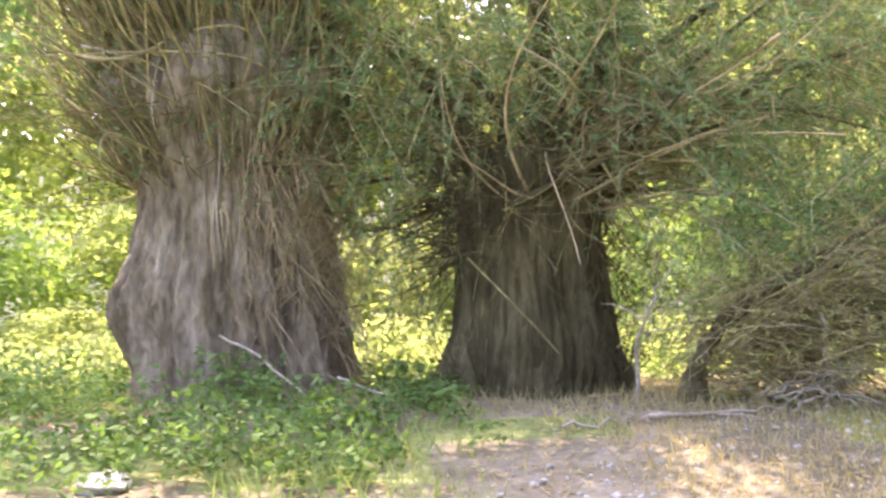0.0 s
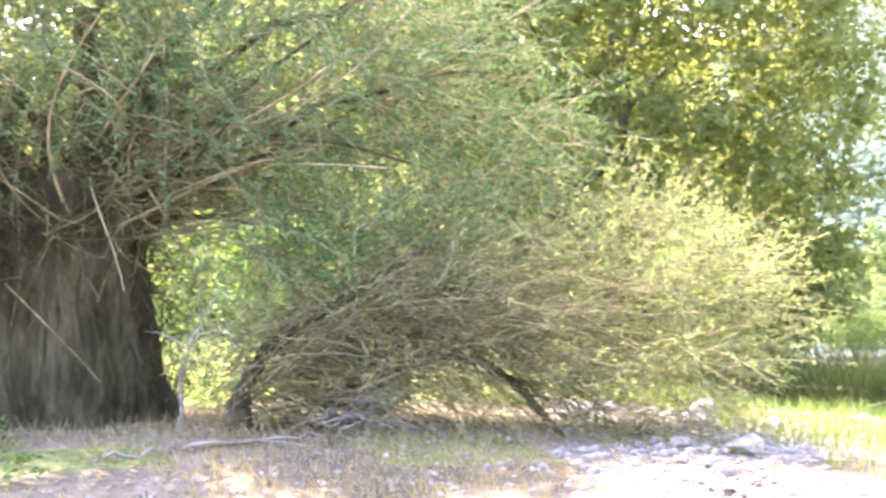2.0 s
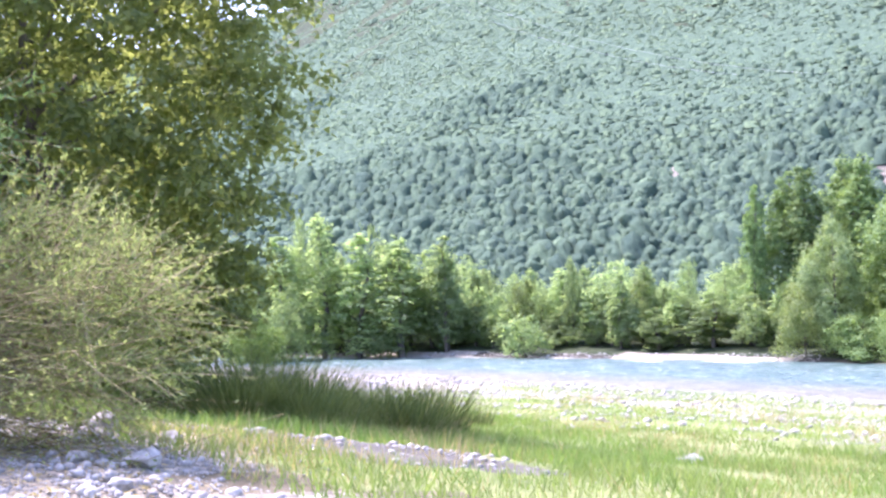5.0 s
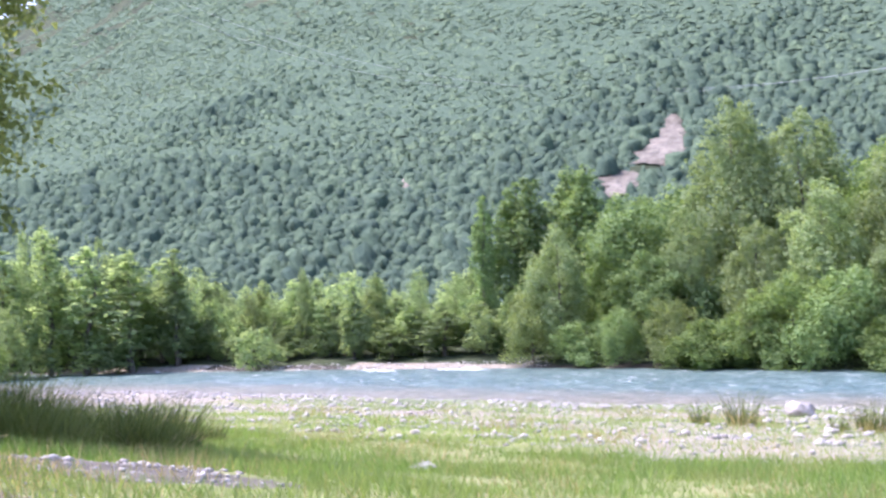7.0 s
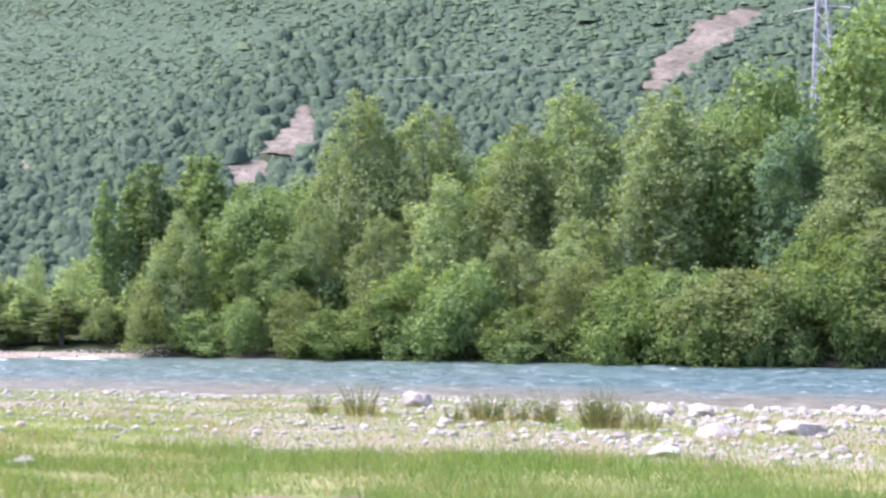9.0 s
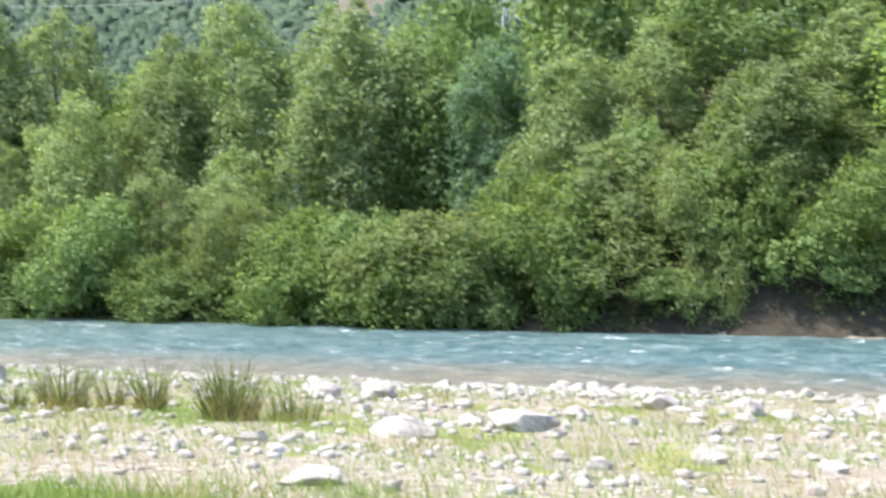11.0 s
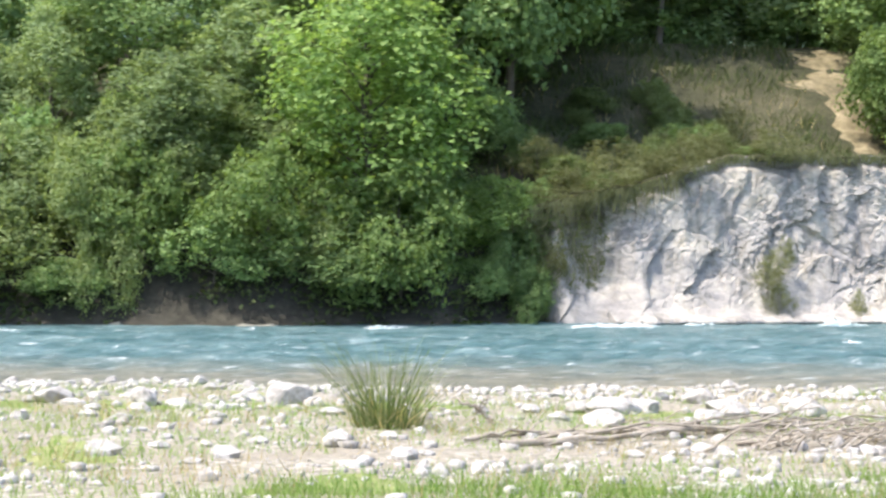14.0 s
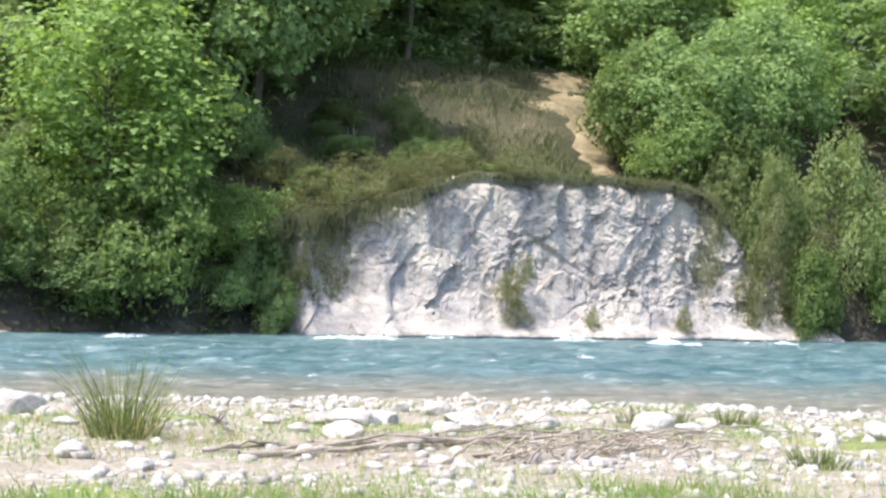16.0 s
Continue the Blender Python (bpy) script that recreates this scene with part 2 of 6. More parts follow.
def joined(*pairs):
    vs, fs, base = [], [], 0
    for v, f in pairs:
        vs.append(v)
        fs.append(np.asarray(f) + base)
        base += len(v)
    return np.concatenate(vs), np.concatenate(fs)


def lumps(x, y, z, seed, scale):
    """Smooth value noise on arrays, about -1 to 1."""
    r = np.random.default_rng(seed)
    out = np.zeros(np.broadcast(x, y, z).shape)
    for o in range(5):
        d = r.normal(size=(3, 3))
        ph = r.uniform(0, 6.28, 3)
        f = scale * 1.7 ** o
        out = out + 0.6 ** o * (np.sin(f * (d[0, 0] * x + d[0, 1] * y + d[0, 2] * z) + ph[0]) * np.sin(f * (d[1, 0] * x + d[1, 1] * y + d[1, 2] * z) + ph[1])
                                + 0.5 * np.sin(f * 1.3 * (d[2, 0] * x + d[2, 1] * y + d[2, 2] * z) + ph[2]))
    return out / 1.8


# ---- the lie of the land ----
def ease(v):
    v = np.clip(v, 0, 1)
    return v * v * (3 - 2 * v)


def near_edge(x):
    return np.interp(x, [-300, -90, -50, -32, -18, -8, 0, 5, 13, 16, 30, 300], [44, 45, 46.2, 43.8, 43.3, 42, 40.5, 39.7, 38, 36.8, 34, 10])


def far_edge(x):
    return np.interp(x, [-300, -90, -62, -45, -28, -15, -5, 0, 10, 30, 60, 300], [46, 52, 57.5, 60.3, 59.3, 57.2, 55.8, 55.3, 55.3, 55, 54, 40])


def height(x, y):
    x, y = np.asarray(x, float), np.asarray(y, float)
    yn, yf = near_edge(x), far_edge(x)
    dn = yn - y + 0.7 * lumps(x, y, 0, 3, 0.25)
    near = np.interp(dn, [-6, -3, -1, 0, 2, 8, 14, 22, 31, 36, 42, 100], [-1.0, -0.7, -0.25, 0, 0.14, 0.42, 0.75, 1.25, 1.95, 2.35, 2.7, 3.3])
    near = near + 0.75 * ease((-x - 5) / 8) * (1 - ease((y - 6) / 14))
    df = y - yf + 0.5 * lumps(x, y, 0, 4, 0.35)
    low = np.interp(df, [-5, -2, 0, 1, 3, 10, 40, 60], [-1.0, -0.5, 0, 0.2, 0.5, 0.95, 1.6, 2.0])
    steep = np.interp(df, [-5, -2, 0, 0.8, 2, 4, 6, 9, 13, 15, 45, 60], [-1.0, -0.5, 0, 1.1, 2.4, 3.9, 5.0, 6.8, 9.4, 9.9, 12, 13])
    cliff = np.interp(df, [-5, -2, 0, 1.6, 3.2, 6, 9, 13, 15, 45, 60], [-1.0, -0.6, -0.2, 0.2, 4.6, 5.4, 6.9, 9.4, 10.2, 12, 13])
    side = ease((x + 13) / 11)
    far = low * (1 - side) + steep * side
    c = ease((x - 7.5) / 2) * (1 - ease((x - 25) / 2.5))
    far = far * (1 - c) + cliff * c
    z = np.where(y < (yn + yf) / 2, near, far)
    r, a = np.hypot(x, y), np.degrees(np.arctan2(-x, y))
    top = 4.3 + 420 * np.tan(np.radians(np.interp(a, [-180, -90, -40, 0, 15, 30, 45, 52, 56, 65, 90, 180], [5, 8, 22, 24, 23, 19.5, 14.2, 10.2, 8.4, 6.5, 6, 5])))
    k = np.clip((r - 108) / 312, 0, None)
    hill = top * np.where(k < 1, k ** 1.1, 1 - 0.5 * (k - 1)) * (1 + 0.10 * lumps(x, y, 0, 8, 0.016) * ease((r - 120) / 120)) + 1.2
    hill = np.where(k > 0, np.maximum(hill, 1.0), -5)
    return np.maximum(z, np.where(r > 108, hill, -5)) + 0.03 * lumps(x, y, 0, 5, 1.1) * (r < 90)


def stony(x, y):
    """The open gravel patch beside the fallen willow."""
    wob = lumps(x, y, 0, 14, 1.1)
    mid, half = np.interp(x, [-18, -13.5, -11, -8, -5], [7.2, 6.7, 6.0, 5.3, 5.0]), np.interp(x, [-18, -16.5, -12, -9, -6], [0.1, 0.4, 0.7, 1.3, 1.2])
    return (np.abs(y - mid) + 0.25 * wob < half) & (x > -17.5) & (x < -6.4 + 0.5 * wob)


def turf_edge(x):
    """How far from the water the meadow begins."""
    return np.interp(x, [-40, -25, -12, -6, -2, 4, 14], [18.0, 19.5, 19.5, 17.5, 16.8, 16.5, 16.5])


def pool(x, y):
    """The bare stony ground beside the sedge."""
    return ((x + PATCH[0]) / PATCH[2]) ** 2 + ((y - PATCH[1]) / PATCH[3]) ** 2 + 0.5 * lumps(x, y, 0, 15, 0.9) < 1


PATCH = (12.4, 9.9, 2.6, 1.5)


def ground_z(x, y):
    return float(height(x, y))


def build_ground():
    u = np.sinh(6.5 * np.linspace(-1, 1, 320)) / math.sinh(6.5)
    xs, ys = -2 + 1600 * u, 38 + 1600 * u
    X, Y = np.meshgrid(xs, ys)
    Z = height(X, Y)
    v = np.stack([X, Y, Z], -1).reshape(-1, 3)
    n = len(xs)
    i = (np.arange(n - 1)[:, None] * n + np.arange(n - 1)[None, :]).reshape(-1)
    f = np.stack([i, i + 1, i + n + 1, i + n], 1)
    me = mesh_of("ground", v, f, [M_MEADOW, M_GRAVEL, M_DRY, M_FOREST, M_BANK, M_SLOPE, M_BED, M_MUD], True)
    c = v[f].mean(1)
    x, y, z = c.T
    wob = lumps(x, y, 0, 11, 0.5)
    dn, df = near_edge(x) - y + 1.6 * wob, y - far_edge(x)
    idx = np.zeros(len(f), np.int32)
    idx[dn < turf_edge(x)] = 1
    idx[(dn < 15) & (dn > 5) & (lumps(x, y, 0, 12, 0.45) > 0.45)] = 0
    idx[(dn < 3.2) & (dn > 0.4) & (lumps(x, y, 0, 19, 0.7) > 0.25)] = 0
    left = (x < -6.5) & (y < 9 + 0.8 * wob) & (x > -19)
    idx[left & (lumps(x, y, 0, 13, 0.5) > -0.3)] = 2
    idx[(x < -17.5 + wob) & (y < 30)] = 0
    idx[stony(x, y)] = 1
    idx[((x + 7.8) / 0.7) ** 2 + ((y - 14.5) / 1.2) ** 2 + 0.4 * wob < 1] = 2
    idx[pool(x, y)] = 7
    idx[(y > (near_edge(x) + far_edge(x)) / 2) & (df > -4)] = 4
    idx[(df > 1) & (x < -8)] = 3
    idx[(df > -2) & (df < 0.8 + 0.7 * wob) & (x < -38)] = 1
    idx[(df > 4.5) & (x >= -8)] = 5
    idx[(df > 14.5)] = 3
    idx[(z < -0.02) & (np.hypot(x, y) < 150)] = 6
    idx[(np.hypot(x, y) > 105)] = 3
    me.polygons.foreach_set("material_index", idx)
    return tagged(new("ground", me), "river valley ground with meadow, gravel bank and wooded slopes", "ground", kind="structure")


build_ground()


# ---- river ----
def build_water():
    m, n, l, p = shader("river_water")
    swell = noisy(n, l, 0.9, 6, 0.65, (0.55, 1.7, 1))
    fine = noisy(n, l, 3.8, 5, 0.65, (0.6, 1.6, 1))
    tone = ramp(n, [(0.3, (0.025, 0.08, 0.09)), (0.46, (0.065, 0.135, 0.14)), (0.6, (0.12, 0.20, 0.205)), (0.75, (0.25, 0.34, 0.345))])
    l.new(swell.outputs[0], tone.inputs[0])
    foam_a = noisy(n, l, 3.0, 7, 0.75, (0.45, 1.8, 1))
    foam = ramp(n, [(0.585, (0, 0, 0)), (0.66, (0.95, 0.95, 0.95))])
    l.new(foam_a.outputs[0], foam.inputs[0])
    at = n.new("ShaderNodeAttribute")
    at.attribute_name = "shallow"
    bed = noisy(n, l, 1.6, 5, 0.65, (0.6, 1.5, 1))
    bed_tone = ramp(n, [(0.35, (0.10, 0.11, 0.09)), (0.5, (0.19, 0.185, 0.14)), (0.68, (0.29, 0.27, 0.21))])
    l.new(bed.outputs[0], bed_tone.inputs[0])
    up = n.new("ShaderNodeAttribute")
    up.attribute_name = "riffle"
    grey = ramp(n, [(0.3, (0.05, 0.098, 0.088)), (0.5, (0.088, 0.15, 0.132)), (0.7, (0.155, 0.232, 0.205))])
    l.new(swell.outputs[0], grey.inputs[0])
    deep = blend(n, l, up.outputs["Fac"], tone.outputs[0], grey.outputs[0])
    wet = blend(n, l, at.outputs["Fac"], deep, bed_tone.outputs[0])
    l.new(blend(n, l, foam.outputs[0], wet, (0.7, 0.75, 0.75)), p.inputs["Base Color"])
    p.inputs["Roughness"].default_value = 0.3
    p.inputs["Specular IOR Level"].default_value = 0.32
    p.inputs["IOR"].default_value = 1.33
    bump(n, l, p, fine.outputs[0], 0.85, 0.22)
    xs = np.concatenate([np.linspace(-160, -45, 120), np.linspace(-44.6, 40, 330), np.linspace(41, 120, 60)])
    w = np.linspace(-0.16, 1.12, 90)
    X = np.repeat(xs[None], len(w), 0)
    Y = near_edge(X) + (far_edge(X) - near_edge(X)) * w[:, None]
    fade = np.sin(np.pi * np.clip(w, 0, 1))[:, None]
    Z = (0.07 * lumps(X * 0.8, Y * 1.6, 0, 21, 1.1) + 0.055 * lumps(X, Y * 2, 0, 22, 2.6)) * (0.15 + fade) + 0.02
    v = np.stack([X, Y, Z], -1).reshape(-1, 3)
    k = len(xs)
    i = (np.arange(len(w) - 1)[:, None] * k + np.arange(k - 1)[None]).reshape(-1)
    me = mesh_of("water", v, np.stack([i, i + 1, i + k + 1, i + k], 1), m, True)
    a = me.attributes.new("shallow", 'FLOAT', 'POINT')
    a.data.foreach_set("value", (0.95 * (1 - ease((w[:, None] - 0.04 + 0.03 * lumps(X, Y, 0, 23, 0.6)) / 0.38))).reshape(-1).astype(np.float32))
    a = me.attributes.new("riffle", 'FLOAT', 'POINT')
    a.data.foreach_set("value", ease((-X - 8) / 24).reshape(-1).astype(np.float32))
    return tagged(new("water", me), "turquoise river running fast with small white crests", "water", kind="structure")


build_water()


def build_rapids(x, y, length, high, seed):
    """A breaking crest of white water."""
    rng = np.random.default_rng(seed)
    nu, nw = 40, 9
    s = np.linspace(-1, 1, nu)[None]
    w = np.linspace(-1, 1, nw)[:, None]
    X = x + s * length / 2 + 0 * w
    Y = y + w * 0.38 + 0.2 * np.sin(s * 3 + seed) + 0.05 * rng.normal(size=(nw, nu))
    env = (1 - s ** 2) * (1 - w ** 2)
    Z = high * env * (0.55 + 0.9 * lumps(X * 0.7, Y * 1.6, 0, seed, 2.6)) + 0.03 * rng.normal(size=(nw, nu)) * env - 0.02
    v = np.stack([X, Y, Z], -1).reshape(-1, 3)
    i = (np.arange(nw - 1)[:, None] * nu + np.arange(nu - 1)[None]).reshape(-1)
    me = mesh_of("white_water", v, np.stack([i, i + 1, i + nu + 1, i + nu], 1), M_FOAM, True)
    return tagged(new("white_water", me), "white crest of breaking river water", "water", "river crests", "structure")


M_FOAM = surface("foam", (0.22, 0.33, 0.35), (0.45, 0.54, 0.55), (0.72, 0.76, 0.76), 2.5, 9, rough=0.5, relief=0.05)
for k, (x, y, ln, hi) in enumerate([(10.5, 54.0, 4.5, 0.22), (18.0, 54.2, 2.2, 0.2), (20.8, 53.2, 2.6, 0.34), (24.5, 53.6, 3.0, 0.2), (4.0, 54.2, 1.8, 0.16),
                                    (0.3, 54.3, 1.4, 0.12), (13.6, 54.6, 3.0, 0.14), (-44, 59.0, 5, 0.3), (-49, 58.5, 4, 0.25), (15.5, 48.5, 1.0, 0.1), (-6.5, 54.0, 1.5, 0.12)]):
    build_rapids(x, y, ln * 0.9, hi * 0.6, k + 1)


# ---- pale cliff on the far bank ----
def planes(x, z, size, step, tilt, seed):
    """Broken rock: every cell is a flat face with its own depth and tilt."""
    gx, gz = np.floor(x / size), np.floor(z / size)
    best, out = np.full(x.shape, 9.0), np.zeros(x.shape)
    rnd = lambda a, b, k: np.abs(np.sin(a * 127.1 + b * 311.7 + k * 74.7 + seed) * 43758.5453) % 1
    for i in (-1, 0, 1):
        for j in (-1, 0, 1):
            a, b = gx + i, gz + j
            ox, oz = x / size - a - rnd(a, b, 1), z / size - b - rnd(a, b, 2)
            d = np.hypot(ox, oz)
            face = step * (rnd(a, b, 3) - 0.5) + tilt * size * ((rnd(a, b, 4) - 0.5) * ox + (rnd(a, b, 5) - 0.5) * oz)
            out = np.where(d < best, face, out)
            best = np.minimum(best, d)
    return out


def cliff_top(x):
    return np.interp(x, [4.5, 7.6, 9.1, 10.6, 12, 13.4, 15, 17.5, 22.4, 23.5, 24.2, 25.6, 29], [1.6, 3.2, 3.6, 3.9, 4.1, 4.6, 5.1, 5.2, 5.15, 4.9, 4.2, 2.6, 1.4])


def gullies(x, z, seed, scale, sharp):
    """Rain-cut furrows running down a face, 1 in the furrow and 0 between."""
    bend = 0.35 * lumps(x * 0.4, z * 0.8, 0, seed + 1, 1.0)
    return np.exp(-(lumps(x + bend, z * 0.12, 0, seed, scale) / sharp) ** 2)


def build_cliff():
    m, n, l, p = shader("marl")
    big = noisy(n, l, 0.55, 6, 0.65, (1, 1, 0.8))
    streak = noisy(n, l, 1.5, 6, 0.7, (1.3, 1.3, 0.28))
    lay = noisy(n, l, 2.6, 7, 0.75, (0.7, 0.7, 2.0))
    fine = noisy(n, l, 7.0, 7, 0.75)
    r = ramp(n, [(0.30, (0.235, 0.235, 0.238)), (0.45, (0.34, 0.332, 0.312)), (0.6, (0.44, 0.425, 0.38)), (0.76, (0.42, 0.37, 0.275))])
    l.new(big.outputs[0], r.inputs[0])
    g = ramp(n, [(0.32, (0.72, 0.73, 0.76)), (0.56, (1.1, 1.09, 1.06))])
    l.new(lay.outputs[0], g.inputs[0])
    wash = ramp(n, [(0.36, (0.72, 0.70, 0.66)), (0.5, (1.02, 1.0, 0.98))])
    l.new(streak.outputs[0], wash.inputs[0])
    first = blend(n, l, 1.0, r.outputs[0], g.outputs[0], 'MULTIPLY')
    l.new(blend(n, l, 1.0, first, wash.outputs[0], 'MULTIPLY'), p.inputs["Base Color"])
    p.inputs["Roughness"].default_value = 0.92
    p.inputs["Specular IOR Level"].default_value = 0.2
    bump(n, l, p, fine.outputs[0], 0.8, 0.06)
    nx, nz = 560, 170
    x = np.linspace(8.2, 28, nx)[None]
    w = np.linspace(0, 1, nz)[:, None]
    top = cliff_top(x) + 0.09 * lumps(x, 0 * x, 0, 31, 1.3) + 0.05 * lumps(x, 0 * x, 0, 37, 4.0)
    Z = -0.7 + (top + 0.7) * np.minimum(w / 0.88, 1.0)
    back = np.maximum(w - 0.88, 0) / 0.12
    X = x + 0 * w
    zr = np.clip(Z / np.maximum(top, 0.5), 0, 1)
    # steep above, leaning out towards a pale foot
    Y = far_edge(X) + 0.15 + 1.15 * zr ** 0.8 + 0.35 * ease((0.35 - zr) / 0.35) * -1 + 2.6 * back
    Y = Y + 1.0 * np.exp(-((X - 10.6) / 0.75) ** 2) * (0.35 + 0.65 * zr) + 0.35 * np.exp(-((X - 23.3) / 0.7) ** 2) - 0.5 * np.exp(-((X - 12.0) / 0.45) ** 2) * (1 - 0.5 * zr)
    Y = Y + 3.0 * ease((10.0 - X) / 1.8) ** 1.5
    face = (1 - np.clip(back * 3, 0, 1))
    warp = 0.3 * lumps(X, Z, 0, 33, 0.9)
    rel = 0.25 * lumps(X, Z * 0.3, 0, 32, 0.55) - 0.12 * gullies(X, Z, 51, 0.7, 0.22) * (0.4 + 0.6 * zr)
    rel = rel + 0.03 * lumps(X, Z, 0, 35, 3.1) + 0.02 * lumps(X, Z, 0, 36, 9.0)
    patchy = np.clip(0.6 + 0.7 * lumps(X, Z, 0, 46, 0.8), 0.15, 1.3)
    for size, step, tilt, seed in ((1.7, 0.16, 0.22, 5.0), (0.6, 0.06, 0.36, 6.0), (0.24, 0.075, 0.5, 7.0), (0.11, 0.045, 0.5, 8.0)):
        turn = 0.35 + 0.12 * seed
        rel = rel + planes(X * math.cos(turn) + warp + Z * math.sin(turn), (Z * math.cos(turn) - X * math.sin(turn)) * 1.3 + warp, size, step, tilt, seed) * (patchy if size < 1 else 1)
    # one slanting crack across the face
    rel = rel - 0.13 * np.exp(-((Z - 2.9 + 0.62 * (X - 17.6)) / 0.10) ** 2) * np.exp(-((X - 17.9) / 1.1) ** 4)
    Y = Y - rel * face * np.clip(0.3 + zr * 2.2, 0.3, 1)
    Y = Y - (0.5 + 0.12 * lumps(X, Z * 0, 0, 38, 1.6)) * np.exp(-((Z - 0.10) / 0.20) ** 2) * (X > 11)          # ledge at the waterline
    Y = Y + 0.22 * np.exp(-((top - 0.22 - Z) / 0.14) ** 2) * face          # hollow under the turf
    v = np.stack([X, Y, Z - 0.12 * (back > 0.85)], -1).reshape(-1, 3)
    i = (np.arange(nz - 1)[:, None] * nx + np.arange(nx - 1)[None]).reshape(-1)
    me = mesh_of("cliff", v, np.stack([i, i + 1, i + nx + 1, i + nx], 1), m, False)
    tagged(new("cliff", me), "pale grey eroded marl cliff undercut by the river", "cliff", kind="structure")
    # the dark turf and soil that overhangs the face
    nu, ns = 420, 12
    x = np.linspace(8.0, 24.2, nu)[None]
    a = np.linspace(-0.4, 1.25, ns)[:, None] * np.pi
    top = cliff_top(x) + 0.09 * lumps(x, 0 * x, 0, 31, 1.3) + 0.05 * lumps(x, 0 * x, 0, 37, 4.0)
    thick = 0.07 + 0.05 * lumps(x, 0 * x, 0, 39, 1.8) + 0.03 * lumps(x, a, 0, 40, 5.0)
    X = x + 0.04 * lumps(x, a, 0, 44, 3.0)
    edge = far_edge(x) + 1.2 - 0.22 * lumps(x, top * 0.2, 0, 32, 0.55) + 0.25 * gullies(x, top, 51, 0.85, 0.20)
    Y = edge + 0.25 - 0.42 * np.sin(a) * (0.8 + 0.25 * lumps(x, a, 0, 45, 2.2))
    Z = top - 0.03 + thick * np.cos(a)
    v = np.stack([X, Y, Z], -1).reshape(-1, 3)
    i = (np.arange(ns - 1)[:, None] * nu + np.arange(nu - 1)[None]).reshape(-1)
    me = mesh_of("turf_lip", v, np.stack([i, i + 1, i + nu + 1, i + nu], 1), M_SLOPE, True)
    return tagged(new("turf_lip", me), "brown soil and turf overhanging the pale cliff", "turf", kind="structure")


build_cliff()


def build_scar(name, label, pts, seed, material):
    """Bare eroded earth lying on a slope: a strip along a line with given half widths."""
    rng = np.random.default_rng(seed)
    pts = np.array(pts, float)
    k, nw = 24, 11
    s = np.linspace(0, len(pts) - 1, k)
    cx, cy, hw = [np.interp(s, np.arange(len(pts)), pts[:, j]) for j in range(3)]
    d = unit(np.stack([np.gradient(cx), np.gradient(cy)], -1))
    side = np.stack([-d[:, 1], d[:, 0]], -1)
    w = np.linspace(-1, 1, nw)
    jag = 1 + 0.36 * rng.normal(size=(k, 1))
    X = cx[:, None] + side[:, :1] * w[None] * hw[:, None] * jag
    Y = cy[:, None] + side[:, 1:] * w[None] * hw[:, None] * jag
    edge = 1 - np.abs(w)[None] ** 4
    far = np.hypot(X, Y).mean() / 60
    Z = height(X, Y) + far * (0.10 * edge + 0.09 * lumps(X, Y, 0, seed, 2.0 / far) * edge) - 0.05
    v = np.stack([X, Y, Z], -1).reshape(-1, 3)
    i = (np.arange(k - 1)[:, None] * nw + np.arange(nw - 1)[None]).reshape(-1)
    me = mesh_of(name, v, np.stack([i, i + 1, i + nw + 1, i + nw], 1), material, False)
    return tagged(new(name, me), label, "erosion scar", kind="structure")


build_scar("slope_scar", "bare ochre earth scar on the grassy slope", [(23.7, 69.2, 0.8), (23.7, 68.0, 1.5), (23.4, 66.0, 1.2), (22.9, 64.0, 0.9), (22.4, 62.0, 0.7), (22.2, 60.6, 0.4)], 3, M_SCAR)


def on_hill(heading, elevation):
    """The place on the hillside seen from the upper meadow in that direction."""
    a, e = radians(heading), math.tan(radians(elevation))
    for r in np.arange(110, 420, 0.5):
        x, y = -r * math.sin(a), r * math.cos(a)
        if ground_z(x, y) > 4.3 + r * e:
            return x, y
    return -200 * math.sin(a), 200 * math.cos(a)


def hill_scar(rows, seed):
    build_scar("landslide_scar", "pinkish bare landslide scar on the wooded hillside", [(*on_hill(h, e), w * 0.85) for h, e, w in rows], seed, M_SLIDE)


SCARS = [([(28.35, 5.75, 0.8), (28.45, 5.0, 2.4), (28.75, 4.3, 4.0), (29.3, 3.9, 3.0)], 4), ([(30.1, 3.7, 1.6), (30.5, 3.4, 3.0), (30.5, 2.8, 2.2)], 5),
         ([(15.4, 6.0, 2.0), (14.3, 7.0, 3.4), (12.9, 8.0, 3.8), (11.8, 8.7, 2.6)], 6), ([(38.5, 3.9, 0.4), (38.4, 3.4, 0.6)], 7)]
for rows, seed in SCARS:
    hill_scar(rows, seed)


